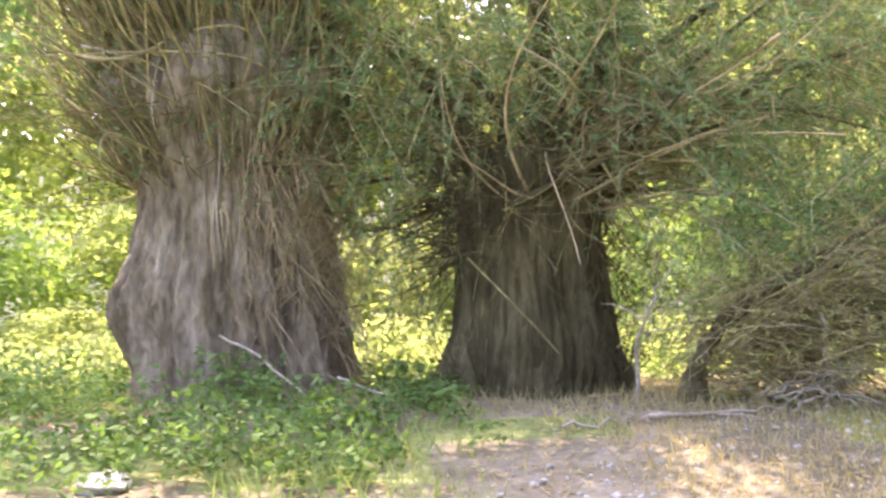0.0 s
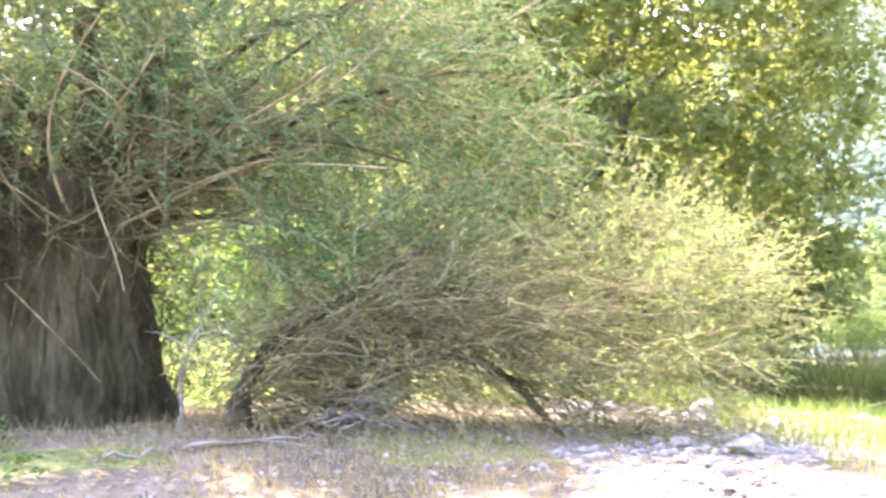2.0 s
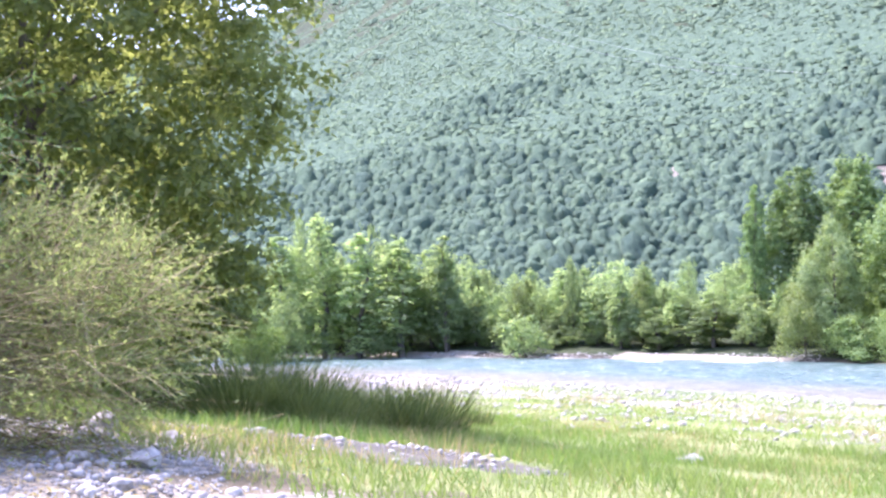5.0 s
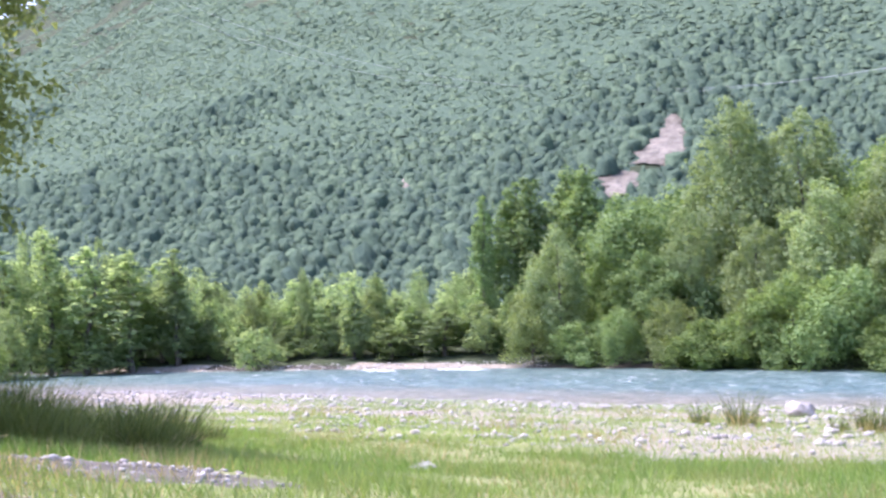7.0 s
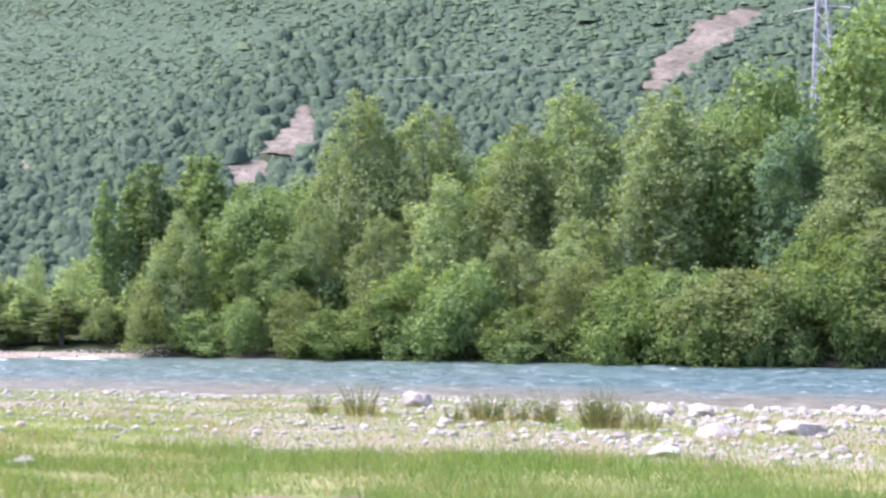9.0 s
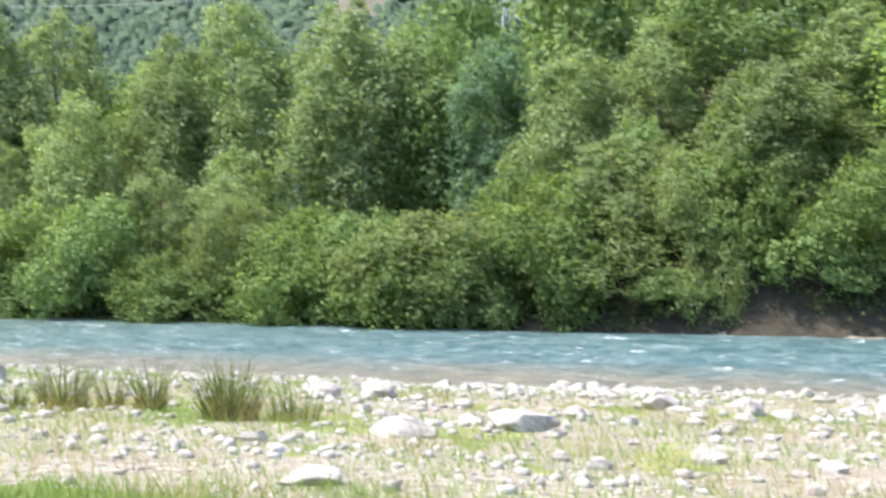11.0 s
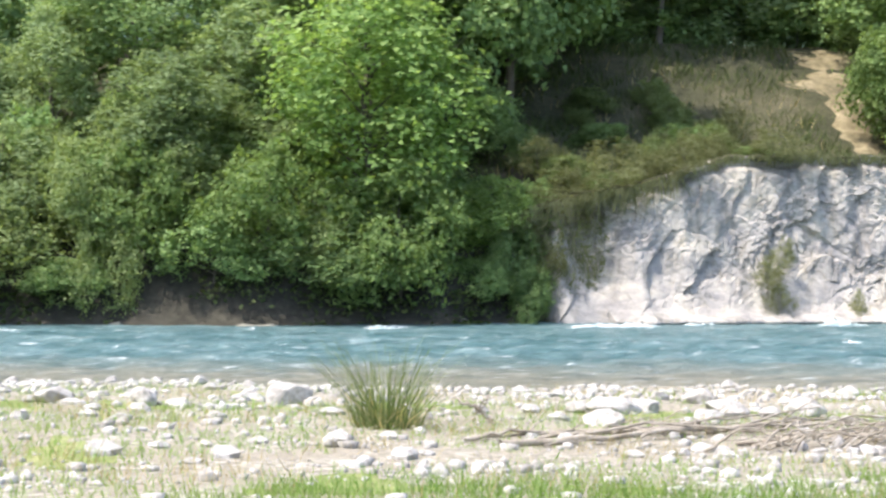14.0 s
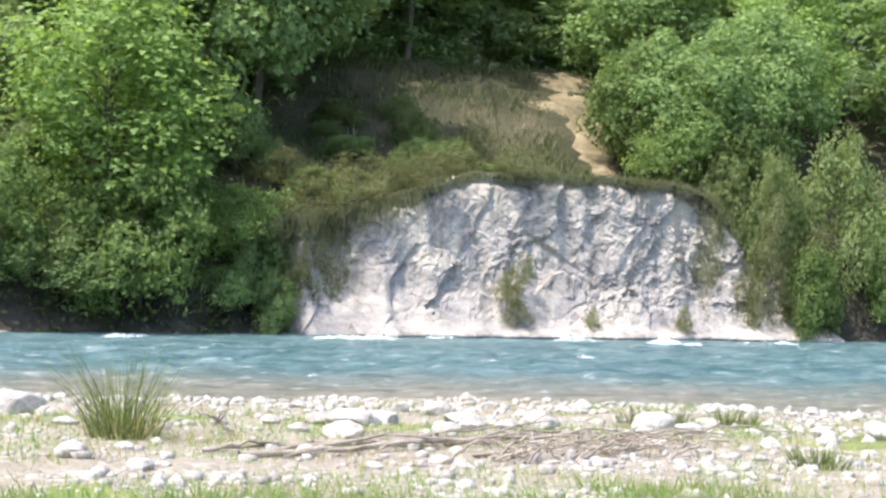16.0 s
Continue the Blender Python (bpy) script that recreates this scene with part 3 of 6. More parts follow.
# ---- trees ----
def crown_cards(rng, outline, clumps, per, size, radius, flat=0.5, high=1.0):
    """Leaf clumps that fill an outline: outline(height 0..1) gives the radius."""
    h = rng.uniform(0, 1, clumps * 3)
    r = outline(h)
    keep = rng.uniform(0, 1, len(h)) < (r / r.max()) ** 1.2
    h, r = h[keep][:clumps], r[keep][:clumps]
    n = len(h)
    a = rng.uniform(0, 2 * np.pi, n)
    rr = r * rng.uniform(0.25, 1, n) ** 0.45 * rng.uniform(0.8, 1.12, n)
    c = np.stack([rr * np.cos(a), rr * np.sin(a), h * high], 1)
    d = unit(rng.normal(size=(n, per, 3)))
    d[..., 2] = np.where(rng.uniform(size=(n, per)) < 0.65, np.abs(d[..., 2]), d[..., 2])
    cr = radius * rng.uniform(0.6, 1.4, (n, 1, 1))
    p = c[:, None] + d * cr * np.array([1, 1, flat]) * rng.uniform(0.4, 1.08, (n, per, 1))
    nor = d + 0.55 * rng.normal(size=d.shape) + np.array([0, 0, 0.3])
    return small_leaves(rng, p.reshape(-1, 3), nor.reshape(-1, 3), size, size * 0.72), c


def limbs(rng, high, clear, thick, tips, count):
    """Trunk with limbs reaching for some of the clumps."""
    trunk = bent(rng, (0, 0, -0.3), (0.1 * rng.normal(), 0.1 * rng.normal(), high * 0.88), 9, 0, 0.03)
    paths, radii = [trunk], [thick * np.linspace(1.15, 0.12, 9)]
    pick = rng.choice(len(tips), min(count, len(tips)), replace=False)
    for i in pick:
        t = tips[i]
        z0 = max(clear, t[2] - 0.9 * np.hypot(t[0], t[1]) - 0.2)
        k = np.clip(z0 / (high * 0.88), 0, 0.95)
        s = np.array([np.interp(k, np.linspace(0, 1, 9), trunk[:, j]) for j in range(3)])
        paths.append(bent(rng, s, t, 5, 0.08, 0.06))
        radii.append(thick * (1 - 0.75 * k) * np.linspace(0.5, 0.08, 5))
    return tubes(paths, radii, 4)


SHAPES = {
    "poplar": lambda h: 0.95 * np.sin(np.pi * np.clip(h * 0.93 + 0.07, 0, 1)) ** 0.6 * (1 - 0.35 * h),
    "cottonwood": lambda h: 2.6 * np.sin(np.pi * np.clip(h * 0.88 + 0.1, 0, 1)) ** 0.7 * (1.05 - 0.25 * h),
    "oak": lambda h: 2.9 * np.sin(np.pi * np.clip(h * 0.82 + 0.12, 0, 1)) ** 0.6,
    "bush": lambda h: 1.6 * np.sqrt(np.clip(1 - (h * 0.98) ** 2.2, 0, 1)),
}


def lobed_crown(rng, kind, lobes, leaves, size, high):
    """A crown of leafy lobes with shaded gaps between them: every lobe is a shell of small leaf sprays."""
    outline = SHAPES[kind]
    h = (np.arange(lobes) + rng.uniform(0.1, 0.9, lobes)) / lobes
    r = outline(h)
    a = 2.4 * np.arange(lobes) + rng.uniform(-0.7, 0.7, lobes)
    rr = r * rng.uniform(0.35, 0.78, lobes)
    big = {"poplar": 0.62, "cottonwood": 0.40, "oak": 0.42, "bush": 0.42}[kind] * r * rng.uniform(0.75, 1.25, lobes) + 0.12
    tall = {"poplar": 2.1, "cottonwood": 1.25, "oak": 0.85, "bush": 0.95}[kind]
    c = np.stack([rr * np.cos(a), rr * np.sin(a), h * high], 1)
    pos, nor = [], []
    share = big ** 2 / (big ** 2).sum()
    for i in range(lobes):
        n = max(8, int(leaves * share[i] / 12))
        d = unit(rng.normal(size=(n, 3)) + 0.55 * np.array([np.cos(a[i]), np.sin(a[i]), 0.6]))
        p = c[i] + d * big[i] * np.array([1, 1, tall]) * rng.uniform(0.62, 1.12, (n, 1)) * (1 + 0.18 * rng.normal(size=(n, 1)))
        twig = 0.20 * big[i] + 0.6 * size
        q = p[:, None] + rng.normal(size=(n, 12, 3)) * twig * np.array([0.55, 0.55, 0.42])
        pos.append(q.reshape(-1, 3))
        nor.append((d[:, None] + 0.6 * rng.normal(size=q.shape) + np.array([0, 0, 0.35])).reshape(-1, 3))
    pos = np.concatenate(pos)
    pos[:, 2] = np.maximum(pos[:, 2], -0.22 * high * rng.uniform(0, 1, len(pos)) ** 0.5)
    return small_leaves(rng, pos, np.concatenate(nor), size, size * 0.75), c


def prototype(kind, material, seed, lobes, leaves, size, high, label, category):
    rng = np.random.default_rng(seed)
    low = {"poplar": 0.08, "cottonwood": 0.14, "oak": 0.24, "bush": 0.2}[kind]
    (v, f), tips = lobed_crown(rng, kind, lobes, leaves, size, high * (0.94 - low))
    v[:, 2] += high * low
    tips[:, 2] += high * low
    tv, tf = limbs(rng, high, high * (low + 0.05), 0.13 if kind != "bush" else 0.04, tips, lobes)
    ob = thing("tree" if kind != "bush" else "bush", (0, 0, -500), label, category)
    part("trunk", mesh_of("trunk", tv, tf, M_TRUNK, True), ob)
    part("crown", mesh_of("crown", v, f, material), ob)
    return ob


PROTO = {}


def proto(key, *args):
    PROTO.setdefault(key, []).append(prototype(*args))


def plant(key, x, y, ztop, width, group, rng, sink=0.1, zbase=None, label=""):
    """Stands a tree of that kind on the ground, up to ztop and as wide as given."""
    p = PROTO[key][rng.integers(len(PROTO[key]))]
    z = ground_z(x, y) if zbase is None else zbase
    hi, ra = NOMINAL[key]
    s = max(0.2, (ztop - z) / hi)
    w = width / (2 * ra)
    m = Matrix.Translation((x, y, z - sink)) @ Matrix.Rotation(rng.uniform(0, 6.28), 4, 'Z') @ Matrix.Diagonal((w, w, s, 1))
    ob = copy_thing(p, m)
    return tagged(ob, label, group=group)


NOMINAL = {"poplar": (10.0, 1.0), "cotton": (10.5, 2.7), "silver": (9.0, 2.6), "dark": (8.5, 2.8), "green": (8.5, 2.8), "blue": (9.5, 2.4),
           "bush": (3.2, 1.8), "olive": (3.2, 1.8), "darkbush": (3.2, 1.8), "drybush": (3.2, 1.8), "sunny": (4.0, 1.9), "sunnytree": (8.5, 2.8),
           "oak": (9.0, 2.7), "far_poplar": (10.0, 1.0), "far_green": (6.0, 2.7), "far_bush": (3.2, 1.8), "far_shade": (3.2, 1.8), "far_dark": (8.5, 2.9)}
for s in (0, 1, 2):
    proto("poplar", "poplar", L_DARK, 40 + s, 15, 8500, 0.17, 10.0, "slender green columnar poplar on the far bank", "tree")
    proto("cotton", "cottonwood", L_SILVER, 50 + s, 26, 22000, 0.17, 10.5, "tall pale green cottonwood at the water's edge", "tree")
    proto("silver", "cottonwood", L_SILVER, 54 + s, 20, 18000, 0.16, 9.0, "grey-green willow tree on the far bank", "tree")
    proto("dark", "oak", L_DARK, 58 + s, 20, 17000, 0.19, 8.5, "dark green broadleaf tree on the far bank", "tree")
    proto("green", "oak", L_OAK, 62 + s, 22, 19000, 0.17, 8.5, "bright green oak tree on the far bank", "tree")
    proto("bush", "bush", L_GREEN, 66 + s, 13, 9500, 0.115, 3.2, "rounded green bush hanging over the river", "bush")
    proto("olive", "bush", L_OLIVE, 70 + s, 13, 9500, 0.11, 3.2, "olive green riverside bush", "bush")
    proto("darkbush", "bush", L_DARK, 74 + s, 13, 9000, 0.115, 3.2, "dark green bush on the shaded bank", "bush")
    proto("drybush", "bush", L_DRYBUSH, 86 + s, 11, 5200, 0.095, 3.2, "dry olive-brown shrub by the pale cliff", "bush")
    # the sun on this growth is mostly put into its bright leaf colour
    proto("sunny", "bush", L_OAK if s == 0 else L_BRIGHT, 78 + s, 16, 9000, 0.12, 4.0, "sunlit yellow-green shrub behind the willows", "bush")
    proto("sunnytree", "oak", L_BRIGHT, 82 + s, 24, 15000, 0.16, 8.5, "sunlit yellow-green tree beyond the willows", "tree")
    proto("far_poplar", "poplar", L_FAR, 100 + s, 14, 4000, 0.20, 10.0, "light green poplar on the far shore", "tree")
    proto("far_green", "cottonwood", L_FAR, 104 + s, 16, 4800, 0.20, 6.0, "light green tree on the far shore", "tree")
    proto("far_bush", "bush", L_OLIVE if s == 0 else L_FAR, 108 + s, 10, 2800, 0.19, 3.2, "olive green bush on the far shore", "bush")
    proto("far_shade", "bush", L_DARK, 116 + s, 10, 3000, 0.19, 3.2, "dark green undergrowth beneath the trees", "bush")
    proto("far_dark", "oak", L_DARK, 112 + s, 20, 8000, 0.27, 8.5, "dark green woodland tree above the river", "tree")
proto("oak", "cottonwood", L_OAK, 120, 42, 11500, 0.18, 9.0, "bright green oak tree on the far bank", "tree")
proto("blue", "cottonwood", L_BLUE, 90, 18, 17000, 0.16, 9.5, "blue-green tree on the far bank", "tree")

rng = np.random.default_rng(7)
FAR = "trees on the far bank"
for key, x, y, top, w in [
        # poplars and mixed trees up the far bank
        ("poplar", -46.7, 65.1, 9.4, 1.3), ("poplar", -45.7, 66.5, 10.0, 2.2), ("poplar", -44.6, 66.5, 10.3, 2.3), ("poplar", -43.9, 69, 10.7, 2.4), ("poplar", -42.7, 68.2, 10.6, 2.2), ("poplar", -41.8, 67.4, 10.5, 2.2),
        ("silver", -40.0, 61.8, 7.2, 3.2), ("dark", -37.3, 64.4, 8.3, 5.0), ("dark", -35.5, 62.6, 5.6, 3.6), ("silver", -33.9, 63.5, 7.7, 2.6),
        ("cotton", -33.6, 68.3, 13.4, 5.2), ("cotton", -30.6, 69.3, 12.6, 5.0), ("silver", -30.3, 63.3, 6.8, 3.4), ("silver", -27.7, 64.3, 8.6, 4.2), ("cotton", -24.3, 65.6, 11.0, 4.4),
        ("cotton", -21.9, 66.5, 12.7, 5.0), ("cotton", -17.2, 64.8, 12.0, 6.0), ("silver", -20.5, 62.6, 6.2, 3.6), ("dark", -14.3, 66.0, 10.8, 5.0), ("blue", -11.4, 63.9, 10.4, 4.6),
        ("green", -26.4, 71, 10.5, 6.0), ("far_dark", -38.5, 70.5, 8.8, 6.0), ("far_dark", -14.5, 72, 13.0, 6.5), ("far_dark", -9.5, 70.5, 14.0, 6.5), ("silver", -23.0, 61.5, 5.4, 3.2),
        # downstream, above the steep bank
        ("cotton", -8.6, 62.0, 9.6, 4.4), ("silver", -5.8, 62.6, 10.4, 4.4), ("silver", -7.0, 58.9, 6.2, 4.0), ("dark", -2.8, 64.0, 12.5, 6.0), ("dark", -1.7, 60.6, 7.6, 4.6), ("silver", 0.4, 60.4, 7.0, 4.0), ("cotton", -2.4, 58.6, 8.6, 4.6), ("olive", -4.6, 57.6, 5.6, 3.6),
        ("cotton", 0.6, 61.5, 10.5, 5.0), ("dark", 3.5, 66, 14, 7.0), ("far_dark", 8.5, 70, 16, 8.0), ("far_dark", 14.5, 72, 17, 8.5), ("far_dark", 20.5, 73, 17.5, 8.5), ("far_dark", 27.5, 72, 17.5, 8.5),
        ("far_dark", 33.5, 69, 17, 8.5), ("far_dark", -1.5, 74, 17, 8.5), ("far_dark", 5.5, 77, 20, 9), ("far_dark", 12, 79, 21, 9), ("far_dark", 18, 80, 21.5, 9), ("far_dark", 25, 80, 22, 9), ("far_dark", 32, 79, 22, 9), ("far_dark", -8, 79, 18, 9),
        ("dark", 10.9, 67.5, 14.5, 7.5), ("dark", 26.5, 66.8, 15.5, 6.0), ("green", 31.5, 64.0, 14, 6.0),
        ("dark", 9.5, 62.5, 19.0, 8.0), ("dark", 8.0, 66.5, 18.5, 8.0), ("far_dark", 17.4, 70.0, 20, 8), ("dark", 6.2, 61.0, 14, 6),
        ("far_bush", 7, 71.5, 13, 6), ("far_bush", 12, 72.5, 13.5, 6), ("far_bush", 17, 72.5, 13.5, 6), ("far_bush", 22, 72.5, 13.5, 6), ("far_bush", 27, 71.5, 13.5, 6),
        ("far_dark", 38, 63, 15, 8), ("far_dark", 44, 66, 17, 9), ("far_dark", 40, 74, 20, 10)]:
    plant(key, x, y, top, w, FAR, rng)
plant("oak", 3.9, 57.4, 11.6, 7.4, FAR, rng, zbase=3.0, sink=0.3, label="bright green oak leaning over the steep bank")

SHORE = "bushes along the far bank"
for key, x, y, top, w in [
        ("olive", -33.2, 60.6, 2.7, 3.2), ("bush", -30.5, 61.0, 3.2, 2.6), ("olive", -41.1, 61.2, 3.1, 3.0), ("darkbush", -38.0, 61.3, 2.6, 3.2), ("darkbush", -35.8, 61.0, 2.2, 2.6),
        ("bush", -27.4, 60.6, 5.2, 4.2), ("darkbush", -24.6, 60.2, 3.6, 3.2), ("bush", -22.3, 59.4, 3.0, 3.0), ("olive", -19.6, 59.4, 3.9, 3.4), ("bush", -17.2, 58.8, 3.9, 3.2), ("darkbush", -14.8, 58.4, 3.2, 3.0),
        ("olive", -12.2, 57.9, 4.0, 4.4), ("bush", -9.2, 57.2, 3.8, 4.6), ("olive", -7.0, 57.0, 3.4, 3.4), ("darkbush", -5.0, 56.6, 2.6, 3.2), ("bush", -3.0, 56.6, 4.4, 3.4), ("darkbush", -0.8, 56.2, 3.2, 3.2),
        ("bush", 0.9, 57.0, 4.8, 3.4), ("darkbush", 2.4, 56.2, 2.8, 3.2), ("bush", 4.6, 56.4, 3.9, 3.2), ("darkbush", 5.6, 56.4, 2.6, 3.0),
        ("olive", 2.0, 56.4, 4.2, 2.6)]:
    plant(key, x, far_edge(x) + rng.uniform(0.3, 1.5), max(1.6, top * rng.uniform(0.7, 1.4)), w * rng.uniform(0.9, 1.5), SHORE, rng, 0.25)
plant("green", 7.7, 57.2, 4.5, 3.0, SHORE, rng, 0.0, 1.5, "bright green bush leaning out beside the pale cliff")
for k in range(18):
    x = rng.uniform(-9, 7)
    y = far_edge(x) + rng.uniform(2.2, 6.5)
    plant(["darkbush", "bush", "olive"][k % 3], x, y, ground_z(x, y) + rng.uniform(2.0, 3.6), rng.uniform(2.6, 4.2), SHORE, rng, 0.5)
for k in range(16):
    x = rng.uniform(-32, -4)
    plant(["olive", "bush", "darkbush", "bush"][k % 4], x, far_edge(x) + rng.uniform(-0.2, 1.0), rng.uniform(1.4, 3.4), rng.uniform(2.4, 4.2), SHORE, rng, 0.0, rng.uniform(-0.9, -0.3))
for key, x, y, top, w in [("bush", 23.6, 61.4, 10.6, 4.4), ("dark", 25.4, 60.2, 11.4, 5.2), ("dark", 28.5, 61.5, 12.5, 5.0), ("bush", 23.9, 58.9, 8.4, 3.8), ("bush", 26.4, 58.6, 8.6, 3.6),
                          ("olive", 24.9, 57.3, 6.4, 2.6), ("olive", 26.4, 56.3, 6.6, 2.6), ("olive", 28.8, 56.3, 7.4, 3.4), ("drybush", 27.4, 55.6, 4.4, 2.0), ("bush", 30.6, 55.6, 5.6, 3.0), ("olive", 32.5, 56, 7, 4),
                          ("darkbush", 9.2, 57.6, 4.6, 2.2), ("darkbush", 8.3, 56.6, 3.5, 2.2), ("darkbush", 7.4, 56.2, 2.2, 2.2), ("darkbush", 8.6, 55.9, 2.0, 1.7), ("drybush", 9.3, 56.3, 3.9, 1.6), ("drybush", 10.8, 57.2, 5.2, 2.0), ("drybush", 12.6, 57.5, 5.6, 2.2), ("drybush", 23.7, 56.2, 5.2, 1.5), ("drybush", 24.8, 55.5, 2.6, 1.2), ("drybush", 25.6, 55.4, 5.4, 1.7), ("bush", 27.2, 55.0, 3.6, 2.4), ("drybush", 12.2, 58.8, 6.0, 2.6), ("drybush", 14.2, 59.4, 6.4, 2.0), ("drybush", 15.6, 60.0, 6.6, 1.6), ("drybush", 17.4, 62.0, 7.6, 1.5), ("olive", 10.4, 58.4, 5.4, 2.4), ("darkbush", 8.4, 60.5, 7.6, 2.6)]:
    plant(key, x, y, top, w, "shrubs on the slope above the cliff", rng, 0.2, label="green shrub on the slope by the pale cliff")

for k in range(30):
    x = rng.uniform(7.6, 19.5)
    y = far_edge(x) + rng.uniform(1.4, 3.4) + (rng.uniform(0, 9) if k % 2 else 0.0)
    z = max(ground_z(x, y), float(cliff_top(x)) - 0.1 if y < far_edge(x) + 3.5 else 0.0)
    plant(["drybush", "olive", "drybush", "darkbush"][k % 4], x, y, z + rng.uniform(0.5, 1.5), rng.uniform(1.2, 2.4), "shrubs on the slope above the cliff", rng, 0.15, z, "low olive shrub on the slope above the cliff")
for x, dz, w in [(16.3, 0.5, 1.0), (18.9, 0.3, 0.7), (22.2, 0.35, 0.8), (16.0, 1.3, 1.2), (16.6, 1.9, 0.9)]:
    plant("drybush", x, float(far_edge(x)) - 0.25 + 0.25 * dz, dz + 0.8, w, "tufts on the cliff", rng, 0.0, dz - 0.35, "small olive tuft growing on the pale cliff")

def hanging_growth():
    """Brambles and roots trailing over the cut bank."""
    r = np.random.default_rng(177)
    n = 700
    x = r.uniform(-34, 8.6, n)
    x = x[lumps(x, 0 * x, 0, 178, 0.8) > r.uniform(-1.0, 0.7, n)]
    n, per = len(x), 26
    y0, drop = far_edge(x) + r.uniform(0.2, 1.2, n), r.uniform(0.3, 1.3, n)
    top = height(x, y0) + r.uniform(0.0, 0.4, n)
    t = r.uniform(0, 1, (n, per))
    p = np.stack([x[:, None] + 0.28 * r.normal(size=t.shape), y0[:, None] - 0.5 * t + 0.12 * r.normal(size=t.shape), np.maximum(0.06, top[:, None] + 0.15 - drop[:, None] * t)], -1)
    v, f = leaf_cards(r, p.reshape(-1, 3), (r.normal(size=p.shape) + [0, -0.4, 0.5]).reshape(-1, 3), 0.17, 0.11)
    # dark leaf colour here carries the shade along the bank
    return tagged(new("brambles", mesh_of("brambles", v, f, L_ROUGH)), "dark green brambles trailing over the cut river bank", "brambles", kind="stuff")


hanging_growth()

UP = "trees upstream"
for key, x, y, top, w in [
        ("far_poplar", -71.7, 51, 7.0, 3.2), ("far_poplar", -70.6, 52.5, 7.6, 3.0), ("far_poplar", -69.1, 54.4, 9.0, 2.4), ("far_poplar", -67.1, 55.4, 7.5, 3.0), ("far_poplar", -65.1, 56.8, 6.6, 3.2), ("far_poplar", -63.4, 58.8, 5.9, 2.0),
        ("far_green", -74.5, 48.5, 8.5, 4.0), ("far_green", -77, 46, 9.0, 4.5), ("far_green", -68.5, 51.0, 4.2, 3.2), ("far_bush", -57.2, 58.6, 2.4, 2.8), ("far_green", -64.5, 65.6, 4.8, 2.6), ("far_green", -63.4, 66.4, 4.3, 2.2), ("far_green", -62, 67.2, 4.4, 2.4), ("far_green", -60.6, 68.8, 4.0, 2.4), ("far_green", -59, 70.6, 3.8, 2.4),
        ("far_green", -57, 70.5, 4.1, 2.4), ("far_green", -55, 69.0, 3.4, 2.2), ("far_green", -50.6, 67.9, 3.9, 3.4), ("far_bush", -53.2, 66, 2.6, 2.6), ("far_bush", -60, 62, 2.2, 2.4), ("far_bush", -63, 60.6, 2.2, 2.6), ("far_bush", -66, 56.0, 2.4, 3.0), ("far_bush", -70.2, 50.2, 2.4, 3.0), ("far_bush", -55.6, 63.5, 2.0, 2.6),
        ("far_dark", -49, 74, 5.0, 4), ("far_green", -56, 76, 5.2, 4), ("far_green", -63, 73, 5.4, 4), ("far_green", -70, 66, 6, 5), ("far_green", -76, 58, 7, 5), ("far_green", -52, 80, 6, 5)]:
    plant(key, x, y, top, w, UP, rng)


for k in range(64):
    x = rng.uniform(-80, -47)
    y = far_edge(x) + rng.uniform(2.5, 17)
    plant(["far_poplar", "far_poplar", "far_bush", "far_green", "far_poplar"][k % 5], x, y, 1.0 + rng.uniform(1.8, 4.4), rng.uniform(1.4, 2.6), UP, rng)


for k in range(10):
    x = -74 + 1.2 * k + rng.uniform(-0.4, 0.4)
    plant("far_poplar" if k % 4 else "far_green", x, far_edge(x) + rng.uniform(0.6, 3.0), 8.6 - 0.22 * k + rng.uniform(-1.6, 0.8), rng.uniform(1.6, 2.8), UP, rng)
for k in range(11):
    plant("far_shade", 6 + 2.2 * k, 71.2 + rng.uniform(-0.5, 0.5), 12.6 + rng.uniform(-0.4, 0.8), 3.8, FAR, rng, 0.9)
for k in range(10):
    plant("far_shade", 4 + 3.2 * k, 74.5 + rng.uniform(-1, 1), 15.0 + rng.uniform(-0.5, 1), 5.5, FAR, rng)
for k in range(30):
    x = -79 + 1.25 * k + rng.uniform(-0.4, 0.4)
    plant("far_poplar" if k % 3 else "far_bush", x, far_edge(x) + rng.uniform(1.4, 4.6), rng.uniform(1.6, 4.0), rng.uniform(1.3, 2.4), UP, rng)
for k in range(34):
    x = -47 + 1.45 * k + rng.uniform(-0.4, 0.4)
    plant("far_shade", x, far_edge(x) + rng.uniform(3.5, 6.0) + 2.0 * (k % 2), 2.6 + rng.uniform(0.6, 2.0) + 2.5 * (x > -8), rng.uniform(2.6, 3.6), SHORE, rng, 0.3)


# ---- wooded hillside ----
def bare(x, y):
    """1 inside the landslides."""
    out = np.zeros(x.shape)
    for rows, _ in SCARS:
        p = [(*on_hill(h, e), w) for h, e, w in rows]
        for (ax, ay, aw), (bx, by, bw) in zip(p, p[1:]):
            t = np.clip(((x - ax) * (bx - ax) + (y - ay) * (by - ay)) / ((bx - ax) ** 2 + (by - ay) ** 2), 0, 1)
            out = np.maximum(out, np.hypot(x - ax - t * (bx - ax), y - ay - t * (by - ay)) < (aw + t * (bw - aw)) * 0.62)
    return out


